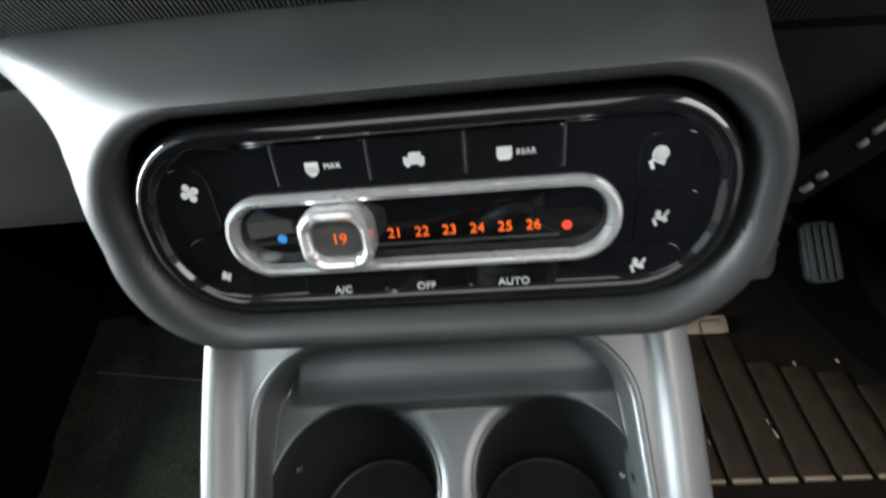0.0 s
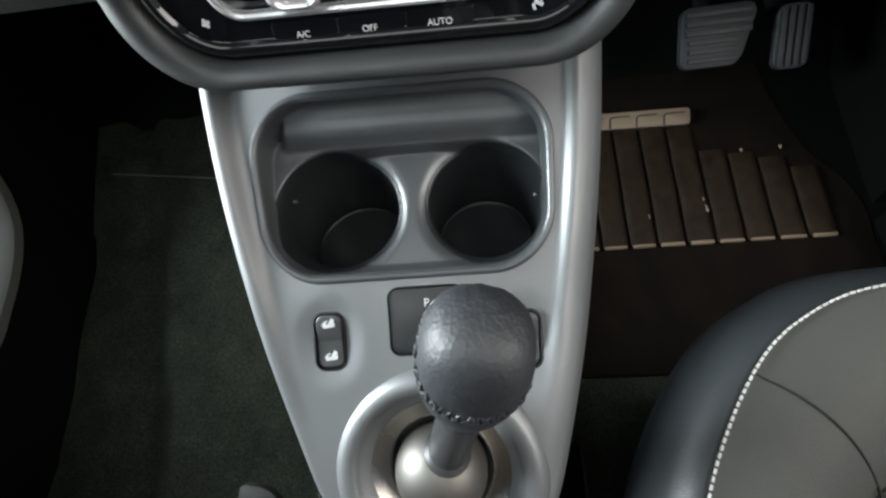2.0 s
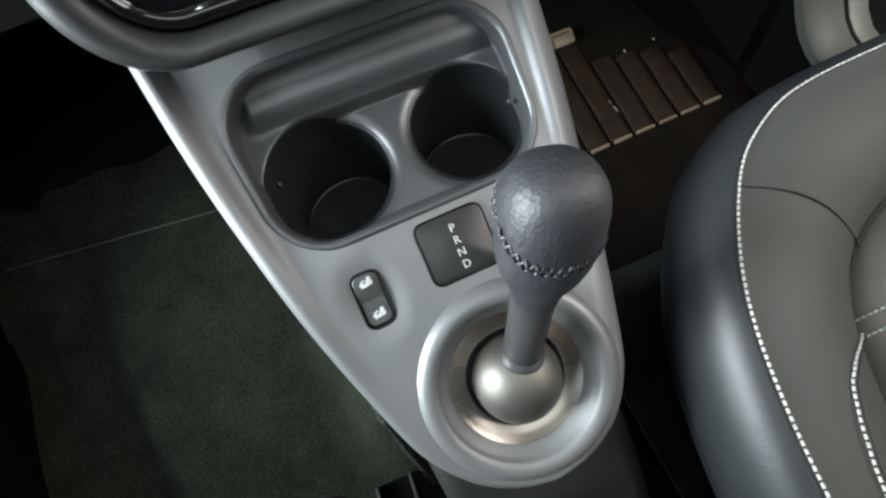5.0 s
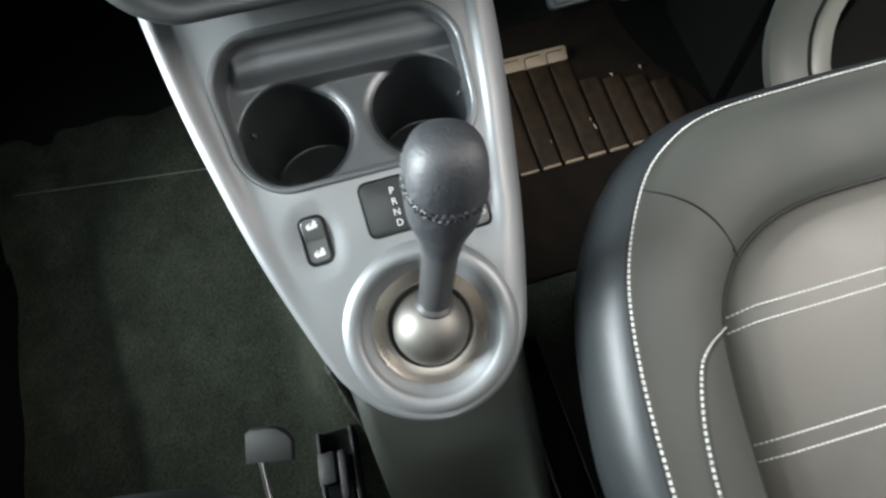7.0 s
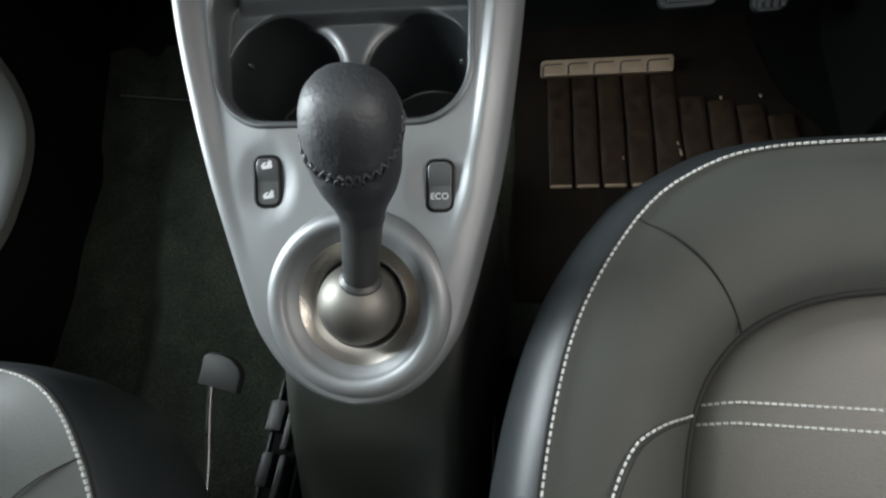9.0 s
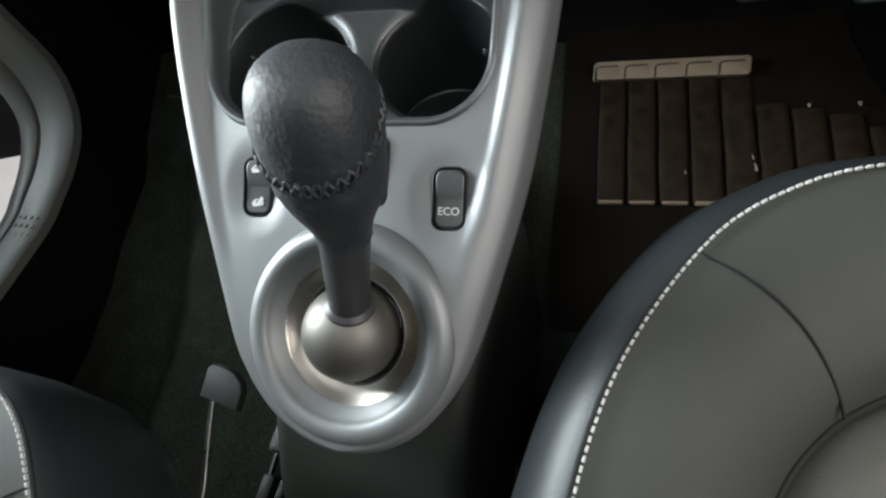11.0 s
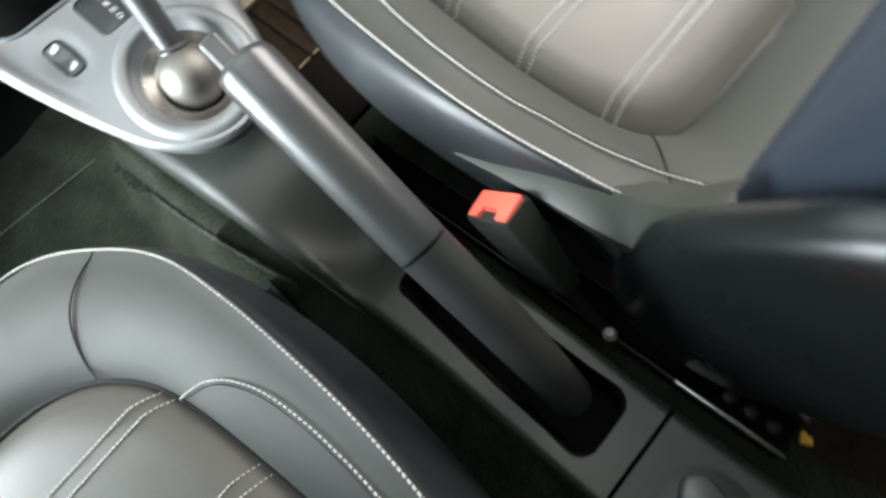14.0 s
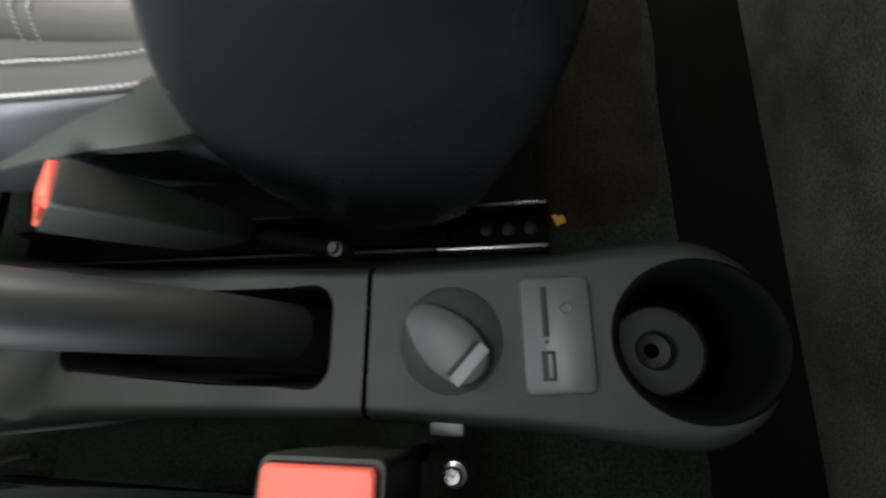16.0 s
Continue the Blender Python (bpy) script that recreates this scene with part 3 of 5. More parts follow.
for b, (cx, cy), k in ((vents[0], (0.0765, 0.0215), 0), (vents[1], (0.0800, 0.0012), 1), (vents[2], (0.0745, -0.0170), 2)):
    sh = [("c", cx - 0.0014, cy + 0.0018, 0.0012), ("r", cx, cy - 0.0006, 0.0052, 0.0018, -25), ("r", cx - 0.0024, cy - 0.0022, 0.0014, 0.0034, 20), ("r", cx + 0.0018, cy + 0.0014, 0.0010, 0.0032, -30)]
    if k == 0:
        sh += [("c", cx + 0.0006, cy + 0.0022, 0.0030)]
    mark("air_flow_icon", sh, M_CREAM, b, CL)

bm = bmesh.new()
loft(bm, [[(x, y, z) for x, y in rrect(-0.0033, 0.0030, hw - 0.0012, hh, r, 10)] for hw, hh, r, z in ((0.0710, 0.0155, 0.0150, -0.001), (0.0712, 0.0157, 0.0152, 0.0030), (0.0703, 0.0149, 0.0145, 0.0046), (0.0690, 0.0137, 0.0133, 0.0050), (0.0676, 0.0125, 0.0121, 0.0043), (0.0666, 0.0116, 0.0112, 0.0015), (0.0664, 0.0114, 0.0110, -0.002))])
slider = part("slider_frame", bm, M_CHROME, clim, "satin chrome slider frame", CL)
bm = bmesh.new()
slab(bm, rrect(-0.0033, 0.003, 0.0656, 0.0116, 0.0112, 8), -0.001, 0.0013, 0.0003)
scale = part("temperature_scale", bm, M_GLOSS, clim, "black temperature scale with amber figures", CL)
for k, txt in enumerate(("21", "22", "23", "24", "25", "26")):
    words("figure", txt, 0.0053, CL @ pose(-0.0120 + 0.0098 * k, 0.0012, 0.0015), M_AMBER, scale)
bm = bmesh.new()
box(bm, (0.012, -0.0030, 0.0015), (0.068, 0.0006, 0.0004))
part("scale_line", bm, M_PADDLE, scale, "", CL)
mark("cold_mark", [("c", -0.0535, 0.0018, 0.0021)], M_BLUE, scale, CL, 0.0015)
mark("warm_mark", [("c", 0.0485, 0.0004, 0.0021)], M_RED_DOT, scale, CL, 0.0015)
bm = bmesh.new()
loft(bm, [[(x, y, z) for x, y in rrect(-0.0310, 0.0034, hw, hh, r, 8)] for hw, hh, r, z in ((0.0126, 0.0112, 0.0076, 0.001), (0.0128, 0.0113, 0.0078, 0.0085), (0.0122, 0.0108, 0.0074, 0.0108), (0.0108, 0.0094, 0.0064, 0.0116), (0.0094, 0.0078, 0.0054, 0.0106), (0.0086, 0.0068, 0.0048, 0.0080))], True, False)
sk = part("slider_knob", bm, M_CHROME, clim, "square chrome slider knob with a lens", CL)
bm = bmesh.new()
slab(bm, rrect(-0.0310, 0.0034, 0.0087, 0.0069, 0.0046, 6), 0.006, 0.0084, 0.0008)
part("lens", bm, M_LID, sk, "", CL)
words("figure", "19", 0.0056, CL @ pose(-0.0300, 0.0034, 0.0086), M_AMBER, sk)


# ---- gear console ----
PL = pose(0, 0.038, 0.400, 34.2, 0, 0)
con = thing("gear_console", "satin grey console plate with two cup holders and switches", "centre console", at=(0, 0.038, 0.40))


TIP = 0.1125


OUTLINE = [p for p in spline([(0.1255, 0.18, 0), (0.1205, 0.12, 0), (0.1130, 0.06, 0), (0.1035, 0.0, 0), (0.0920, -0.05, 0), (0.0775, -0.10, 0), (0.0665, -0.1225, 0), (0.0525, -0.1402, 0), (0.0405, -0.1500, 0), (0.0275, -0.1570, 0), (0.0138, -0.1611, 0), (0.0, -0.1625, 0), (-0.0138, -0.1611, 0)], 300) if p.x >= 0] + [Vector((0.0, -0.1625, 0.0))]
OUT_V, OUT_W = [p.y for p in reversed(OUTLINE)], [p.x for p in reversed(OUTLINE)]


def half_width(v):
    return float(np.interp(v, OUT_V, OUT_W))


def mid_x(v):
    return float(np.interp(v, (-0.168, -0.10, -0.05, 0.05, 0.18), (0.0050, 0.0038, 0.0025, 0.001, -0.002)))


def bump(d, r):
    return max(0.0, 1 - (d / r) ** 2) ** 2


def ease(t):
    t = min(1.0, max(0.0, t))
    return t * t * (3 - 2 * t)


def lean(v):
    """How far the plate leans down towards the driver, as a slope."""
    return 0.100 * ease((v + 0.09) / 0.12)


def sag(x, v):
    """The plate leans to the driver's side and rolls over a soft shoulder at that edge."""
    e = max(0.0, 0.024 - (mid_x(v) + half_width(v) - x))
    return lean(v) * max(0.0, x + 0.056) + 23 * e * e * ease((v + 0.15) / 0.08)


def on_plate(x, v):
    """The plate's pose, leaned as the plate leans at that place."""
    return PL @ pose(x, v, -sag(x, v), 0, math.degrees(math.atan(lean(v))), 0) @ pose(-x, -v, 0)


def plate_w(x, v):
    e = half_width(v) - abs(x - mid_x(v))
    e /= math.hypot(1.0, (half_width(v + 0.0005) - half_width(v - 0.0005)) / 0.001)
    q = min(1, max(0, (e - 0.008) / 0.0095)) if x < mid_x(v) else min(1, max(0, (e - 0.017) / 0.009))
    f = min(1, max(0, (v + 0.08) / 0.18))
    w = (0.0100 if x < mid_x(v) else 0.0062) * f * f * (3 - 2 * f) * (1 - q * q * (3 - 2 * q))
    w -= 0.005 * max(0, 1 - e / 0.006) ** 2 + sag(x, v)
    for cx, cv in ((-0.056, -0.007), (0.064, -0.012)):
        w -= 0.0044 * bump(math.hypot((x - cx) / 0.025, (v - cv) / 0.033), 1)
    return w


TR = (-0.0055, 0.0875, 0.0905, 0.0552, 0.036)


def taper(x, v):
    """The tray is narrower towards its lower end, above all on the passenger's side."""
    k = max(0.0, (TR[1] + 0.03 - v) / 0.085)
    return 1 - (0.065 if x < TR[0] else 0.030) * k


def tray_loop(grow, n=14):
    x0, v0, hw_, hh_, r_ = TR
    arcs, out_ = rrect(x0, v0, hw_ + grow, hh_ + grow, r_ + grow, n), []
    for (xa, va), (xb, vb) in zip(arcs, arcs[1:] + arcs[:1]):
        m_ = max(1, round(math.hypot(xb - xa, vb - va) / 0.003))
        out_ += [(xa + (xb - xa) * k / m_, va + (vb - va) * k / m_) for k in range(m_)]
    return [(x0 + (x - x0) * taper(x, v), v) for x, v in out_]


def tray_sd(x, v, grow=0.0):
    x0, v0, hw_, hh_, r_ = TR
    return sd_rrect(x0 + (x - x0) / taper(x, v), v, x0, v0, hw_ + grow, hh_ + grow, r_ + grow)


def plate_hole(x, v):
    return min(tray_sd(x, v), math.hypot(x - 0.0065, v + 0.0915) - 0.058, sd_rrect(x, v, -0.056, -0.007, 0.0098, 0.0182, 0.0065), sd_rrect(x, v, 0.064, -0.012, 0.0098, 0.0178, 0.0065), sd_rrect(x, v, 0.005, 0.003, 0.0235, 0.0212, 0.007))


def plate_place(s, t):
    v = 0.178 - 0.228 * t / 0.62 if t < 0.62 else -0.05 - TIP * math.sin((t - 0.62) / 0.38 * math.pi / 2)
    c = 0.5 - 0.5 * math.cos(math.pi * s)
    q = 0.75 * s + 0.25 * c
    return (mid_x(v) + half_width(v) * (2 * q - 1), v, 0)


bm = bmesh.new()
sheet(bm, 130, 190, plate_place, plate_hole, lambda x, v, p: (x, v, plate_w(x, v)))
part("plate", bm, M_PLATE, con, "satin grey plastic top plate", PL, 60)
bm = bmesh.new()
rim = [(-1, 0.178 - 0.228 * k / 30) for k in range(31)] + [(-1, -0.05 - TIP * math.sin(k / 90 * math.pi / 2)) for k in range(1, 91)]
loop = [(mid_x(v) + s * half_width(v), v) for s, v in rim] + [(mid_x(v) - s * half_width(v), v) for s, v in reversed(rim[:-1])]
loft(bm, [[(x, v, plate_w(x, v)) for x, v in loop], [(x * 1.002, v, plate_w(x, v) - 0.006) for x, v in loop], [(x * 0.985, v, plate_w(x, v) - 0.010) for x, v in loop]], cyclic=False)
part("plate_edge", bm, M_PLATE, con, "", PL)


CUPS = ((-0.0512, 0.0738, 0.0394), (0.0452, 0.0735, 0.0393))


ROLL = spline([(0.105, 0, 0), (0.110, 0.0, 0), (0.1145, 0.0010, 0), (0.1175, 0.0042, 0), (0.1210, 0.0086, 0), (0.1250, 0.0116, 0), (0.1300, 0.0136, 0), (0.1345, 0.0150, 0), (0.1385, 0.0172, 0), (0.1415, 0.0200, 0), (0.1440, 0.0235, 0)], 160)
ROLL_V, ROLL_Z = [p.x for p in ROLL], [p.y for p in ROLL]


def tray_floor(x, v):
    """Ledge behind the cups, a rounded step with a shelf along the back wall and the sunk saddle between the cups."""
    w = 0.004 - 0.21 * v - sag(x, v)
    d = sd_rrect(x, v, -0.0035, 0.0735, 0.0880, 0.0405, 0.040)
    f = ease((0.0008 - d) / 0.0055)
    dc = min(math.hypot(x - a, (v - b) / 0.97) - c for a, b, c in CUPS)
    g = max(0.0, 1 - max(dc, 0.0) / 0.009)
    w -= 0.0105 * f + 0.004 * g * g * f
    e = ease((x + 0.0905) / 0.012) * ease((0.086 - x) / 0.006)
    lo = e * float(np.interp(v, ROLL_V, ROLL_Z)) + (1 - e) * 0.010 * max(0.0, (v - 0.1310) / 0.0115) ** 2
    return w + lo


def tray_ring(d, f):
    return [(x, v, f * tray_floor(x, v) - (1 - f) * sag(x, v)) for x, v in tray_loop(-d)]


bm = bmesh.new()
loft(bm, [[(x, v, z - sag(x, v)) for x, v in tray_loop(g)] for g, z in ((0.0036, 0.0002), (0.0024, 0.0014), (0.0010, 0.0017), (-0.0004, 0.0012), (-0.0014, -0.0006))] + [tray_ring(0.0017, 0.12), tray_ring(0.0018, 0.5), tray_ring(0.0020, 0.82), tray_ring(0.0024, 0.95), tray_ring(0.0030, 1.0)])
part("tray_wall", bm, M_TRAY, con, "dark grey tray wall", PL, 60)


def shelf_hole(x, v):
    return min(-tray_sd(x, v, -0.0029), *(math.hypot(x - a, (v - b) / 0.97) - c for a, b, c in CUPS))


bm = bmesh.new()
sheet(bm, 200, 220, lambda s, t: (TR[0] - TR[2] + 2 * TR[2] * s, TR[1] - TR[3] + 2 * TR[3] * t, 0), shelf_hole, lambda x, v, p: (x, v, tray_floor(x, v)))
part("tray_shelf", bm, M_TRAY, con, "dark grey tray floor", PL, 60)
for (a, b, cr), (bx, by) in zip(CUPS, ((-0.0555, 0.126), (0.0415, 0.123))):
    bm = bmesh.new()
    rings = []
    n = 56
    def rim_at(k, inset, drop):
        th = 2 * math.pi * k / n
        x, v = a + (cr - inset) * math.cos(th), b + 0.97 * (cr - inset) * math.sin(th)
        for _ in range(3):
            d = tray_sd(x, v, -0.0026)
            if d > 0:
                e_ = 1e-4
                gx, gv = (tray_sd(x + e_, v) - tray_sd(x - e_, v)) / (2 * e_), (tray_sd(x, v + e_) - tray_sd(x, v - e_)) / (2 * e_)
                x, v = x - d * gx, v - d * gv
        return PL @ Vector((x, v, tray_floor(x, v) - drop))
    bot = [Vector((bx + 0.0370 * math.cos(2 * math.pi * k / n), by + 0.0370 * math.sin(2 * math.pi * k / n), 0.362)) for k in range(n)]
    top = [rim_at(k, -0.0012, -0.0006) for k in range(n)]
    rings = [top, [rim_at(k, 0.0, -0.0011) for k in range(n)], [rim_at(k, 0.0012, 0.0) for k in range(n)], [rim_at(k, 0.0020, 0.003) for k in range(n)]]
    t3 = rings[-1]
    for f in (0.35, 0.7, 0.93):
        rings.append([p.lerp(q, f) for p, q in zip(t3, bot)])
    c0 = Vector((bx, by, 0.362))
    rings.append([c0 + (q - c0) * 0.985 for q in bot])
    rings.append([c0 + (q - c0) * 0.95 + Vector((0, 0, 0.0012)) for q in bot])
    rings.append([c0 + (q - c0) * 0.92 + Vector((0, 0, 0.0002)) for q in bot])
    loft(bm, rings, False, True)
    holder = part("cup_holder", bm, M_CUP, con, "deep round plastic cup holder with shade put into its dark colour")
    bm = bmesh.new()
    bmesh.ops.create_uvsphere(bm, u_segments=12, v_segments=8, radius=1.0, matrix=PL @ pose(-0.0850 if a < 0 else 0.0765, 0.084 if a < 0 else 0.0755, -0.030) @ Matrix.Diagonal((0.0014, 0.0016, 0.0036, 1)))
    part("spring_tab", bm, M_TRAY, holder)

bm = bmesh.new()
lathe(bm, [(p.x, p.y) for p in spline([(0.0680, -0.0110, 0), (0.0662, -0.0030, 0), (0.0640, 0.0002, 0), (0.0605, 0.0030, 0), (0.0565, 0.0038, 0), (0.0530, 0.0028, 0), (0.0512, 0.0012, 0)], 18)] + [(0.0506, -0.0004), (0.0490, -0.0021), (0.0462, -0.0049), (0.0444, -0.0065), (0.0438, -0.0072)], 72)
part("lever_collar", bm, M_PLATE, con, "stepped grey collar round the gear lever", PL @ pose(0.0065, -0.0915, 0), 40)
bm = bmesh.new()
lathe(bm, [(p.x, p.y) for p in spline([(0.0441, -0.0070, 0), (0.0432, -0.0078, 0), (0.0418, -0.0088, 0), (0.0400, -0.0101, 0), (0.0380, -0.0114, 0), (0.0350, -0.0129, 0), (0.0336, -0.0133, 0)], 20)], 72)
part("collar_funnel", bm, M_RING, con, "satin champagne funnel of the collar", PL @ pose(0.0066, -0.0917, 0), 60)
bm = bmesh.new()
lathe(bm, [(0.0337, -0.0134), (0.0330, -0.0130), (0.0323, -0.0138), (0.0320, -0.0165), (0.0319, -0.038), (0.02, -0.040)], 64)
part("collar_ring", bm, M_SLOPE, con, "dark inner ring", PL @ pose(0.0066, -0.0918, 0), 60)


def rocker(x, v, hh, name):
    at = on_plate(x, v)
    b = bmesh.new()
    loft(b, [[(px, pv, z) for px, pv in rrect(x, v, 0.0100 - d, hh - d, 0.0066 - d, 6)] for d, z in ((-0.0003, -0.003), (-0.0003, -0.0016), (0.0006, -0.0012), (0.0010, -0.0040), (0.0012, -0.008))])
    sw = part(name, b, M_SEALRUB, con, "", at)
    b = bmesh.new()
    def face(px, pv):
        u = (pv - v) / hh
        lobe = 0.0017 * (1 - (1 - min(1.0, u / 0.9)) ** 2) if u > 0 else 0.0009 * u * u
        edge = max(0.0, 1 + sd_rrect(px, pv, x, v, 0.0084, hh - 0.0016, 0.0050) / 0.0012)
        return -0.0026 + lobe - 0.0012 * edge * edge
    sheet(b, 28, 60, lambda s, t: (x - 0.0088 + 0.0176 * s, v - hh + 2 * hh * t, 0), lambda px, pv: -sd_rrect(px, pv, x, v, 0.0084, hh - 0.0016, 0.0050), lambda px, pv, p: (px, pv, face(px, pv)))
    loft(b, [[(px, pv, face(px, pv)) for px, pv in rrect(x, v, 0.0084, hh - 0.0016, 0.0050, 8)], [(px, pv, -0.008) for px, pv in rrect(x, v, 0.0084, hh - 0.0016, 0.0050, 8)]])
    part("rocker", b, M_GREYBTN, sw, "", at, 60)
    return sw


sw = rocker(-0.056, -0.007, 0.0182, "roof_switch")
tagged(sw, "dark rocker switch with two white car roof symbols")
for dv in (0.0110, -0.0095):
    c = -0.007 + dv
    mark("roof_icon", [("r", -0.0560, c - 0.0012, 0.0072, 0.0022, 6), ("r", -0.0540, c + 0.0012, 0.0024, 0.0044, -35), ("c", -0.0532, c - 0.0004, 0.0015), ("r", -0.0578, c + 0.0012, 0.0032, 0.0010, 25), ("r", -0.0590, c - 0.0002, 0.0026, 0.0012, 30)], M_CREAM, sw, PL @ pose(0, c, -0.0008 if dv > 0 else -0.0022, 5 if dv > 0 else -2, 0, 0) @ pose(0, -c, 0), 0.0001, size=1.0)
sw = rocker(0.064, -0.012, 0.0178, "eco_switch")
tagged(sw, "dark grey rocker switch lettered ECO")
words("lettering", "ECO", 0.0062, on_plate(0.064, -0.012) @ pose(0.0638, -0.0190, -0.0021, -2, 0, 0), M_CREAM, sw)
DM = on_plate(0.005, 0.003)
bm = bmesh.new()
loft(bm, [[(x, v, z) for x, v in rrect(0.005, 0.003, 0.0235 - d, 0.0212 - d, 0.007 - d * 0.7, 6)] for d, z in ((0.0, -0.003), (0.0, 0.0002), (0.0004, 0.0006), (0.0010, -0.0008), (0.0012, -0.003))])
part("gear_display_frame", bm, M_SEALRUB, con, "", DM)
bm = bmesh.new()
slab(bm, rrect(0.005, 0.003, 0.0222, 0.0199, 0.006, 6), -0.003, 0.0002, 0.0006)
disp = part("gear_display", bm, M_DISPLAY, con, "black gear indicator lettered P R N D", DM)
for k, ch in enumerate("PRND"):
    words("lettering", ch, 0.0072, DM @ pose(0.0058, 0.0135 - 0.0080 * k, 0.0005), M_CREAM, disp)

# ---- gear lever ----
lev = thing("gear_lever", "gear lever with black stitched leather knob on a metal ball", "gear lever", at=(0.008, -0.032, 0.34))
BALL = PL @ Vector((0.0068, -0.0918, -0.0105))
NECK, KNOB = Vector((0.029, -0.012, 0.417)), Vector((0.041, -0.002, 0.477))
bm = bmesh.new()
bmesh.ops.create_uvsphere(bm, u_segments=48, v_segments=32, radius=0.0290, matrix=Matrix.Translation(BALL))
part("ball_joint", bm, M_BALL, lev, "satin metal ball at the foot of the lever")
bm = bmesh.new()
tube(bm, [BALL.lerp(NECK, f) for f in (0.2, 0.33, 0.36, 0.6, 0.85, 1.02)], lambda t: 0.0118 - 0.0012 * t + 0.0025 * (t < 0.25) + 0.002 * t * t, 24)
part("shaft", bm, M_SHAFT, lev, "grey tapered lever shaft")
AX = (KNOB - NECK).normalized()
KM = Matrix.Translation(NECK) @ AX.to_track_quat("Z", "Y").to_matrix().to_4x4()
kp = spline([(0.0130, -0.002), (0.0144, 0.004), (0.0172, 0.013), (0.0218, 0.024), (0.0256, 0.035), (0.0270, 0.046), (0.0273, 0.055), (0.0266, 0.0645), (0.0236, 0.0735), (0.0178, 0.0800), (0.0090, 0.0832), (0.0003, 0.0840)], 44)
FRONT = KM.to_3x3().inverted() @ Vector((0.12, 1.0, 0.0))
FRONT_A = math.atan2(FRONT.y, FRONT.x)


def seam_z(a):
    """Height of the leather seam round the knob: low behind, high in front."""
    return 0.0560 + 0.0125 * math.cos(a - FRONT_A)


def knob_r(a, z):
    r0 = float(np.interp(z, [q.y for q in kp], [q.x for q in kp]))
    k = min(1.0, max(0.0, (z - 0.022) / 0.02)) * 0.9
    c, d = abs(math.cos(a - FRONT_A)), abs(math.sin(a - FRONT_A))
    return (0.95 - 0.115 * k) * r0 * (1 + k * ((c ** 2.35 + d ** 2.35) ** (-1 / 2.35) - 1))


bm = bmesh.new()
lathe(bm, [(0.0118, -0.002)] + [(p.x, p.y) for p in kp], 96)
for v in bm.verts:
    a, z = math.atan2(v.co.y, v.co.x), v.co.z
    if math.hypot(v.co.x, v.co.y) > 0.004 and z > 0.0:
        q = knob_r(a, z) / math.hypot(v.co.x, v.co.y) if z < 0.074 else 0.8465 * (1 + 0.9 * ((abs(math.cos(a - FRONT_A)) ** 2.35 + abs(math.sin(a - FRONT_A)) ** 2.35) ** (-1 / 2.35) - 1))
        v.co.x, v.co.y = v.co.x * q, v.co.y * q
    off = z - seam_z(a)
    crumple = math.exp(-(off / 0.010) ** 2)
    v.co += v.co.normalized() * (0.00022 * noise.noise(v.co * 220) + 0.00012 * noise.noise(v.co * 600) + crumple * 0.0019 * noise.noise(v.co * 230) + 0.0011 * math.exp(-((off - 0.004) / 0.009) ** 2) * (z < 0.074) * noise.noise((a * 9, off * 90, 5.0)) - 0.0013 * math.exp(-(off / 0.0016) ** 2))
knob = part("knob", bm, M_KNOB, lev, "wrinkled black leather knob cover", KM, 70)
random.seed(3)
bm = bmesh.new()
for k in range(38):
    a = 2 * math.pi * k / 38
    for side in (1, -1):
        p = []
        for o in (-1.0, -0.5, 0.0, 0.5, 1.0):
            b_ = a + side * o * 0.085
            z = seam_z(b_) + o * 0.0034
            r_ = knob_r(b_, z) + 0.0004 - 0.0010 * abs(o) ** 3
            p.append(Vector((r_ * math.cos(b_), r_ * math.sin(b_), z)) + Vector((random.uniform(-1, 1), random.uniform(-1, 1), random.uniform(-1, 1))) * 0.00035)
        tube(bm, p, 0.0009, 6)
part("knob_stitching", bm, M_KNOB, lev, "coarse black cross stitching", KM)


# ---- tunnel console with the handbrake slot, and the rear console ----
def tun(y):
    """Half width and top height of the tunnel console."""
    ys = (-0.71, -0.67, -0.64, -0.60, -0.50, -0.36, -0.28, -0.24, -0.19, -0.15, -0.12, -0.09, -0.06, 0.10)
    hw = (0.044, 0.0465, 0.0475, 0.0425, 0.0408, 0.045, 0.050, 0.055, 0.062, 0.068, 0.071, 0.072, 0.074, 0.095)
    zt = (0.208, 0.210, 0.211, 0.211, 0.211, 0.211, 0.205, 0.196, 0.190, 0.205, 0.235, 0.262, 0.285, 0.330)
    return float(np.interp(y, ys, hw)), float(np.interp(y, ys, zt))


def smooth_tun(y):
    q = [tun(y + d) for d in (-0.02, -0.01, 0, 0.01, 0.02)]
    return sum(a for a, b in q) / 5, sum(b for a, b in q) / 5


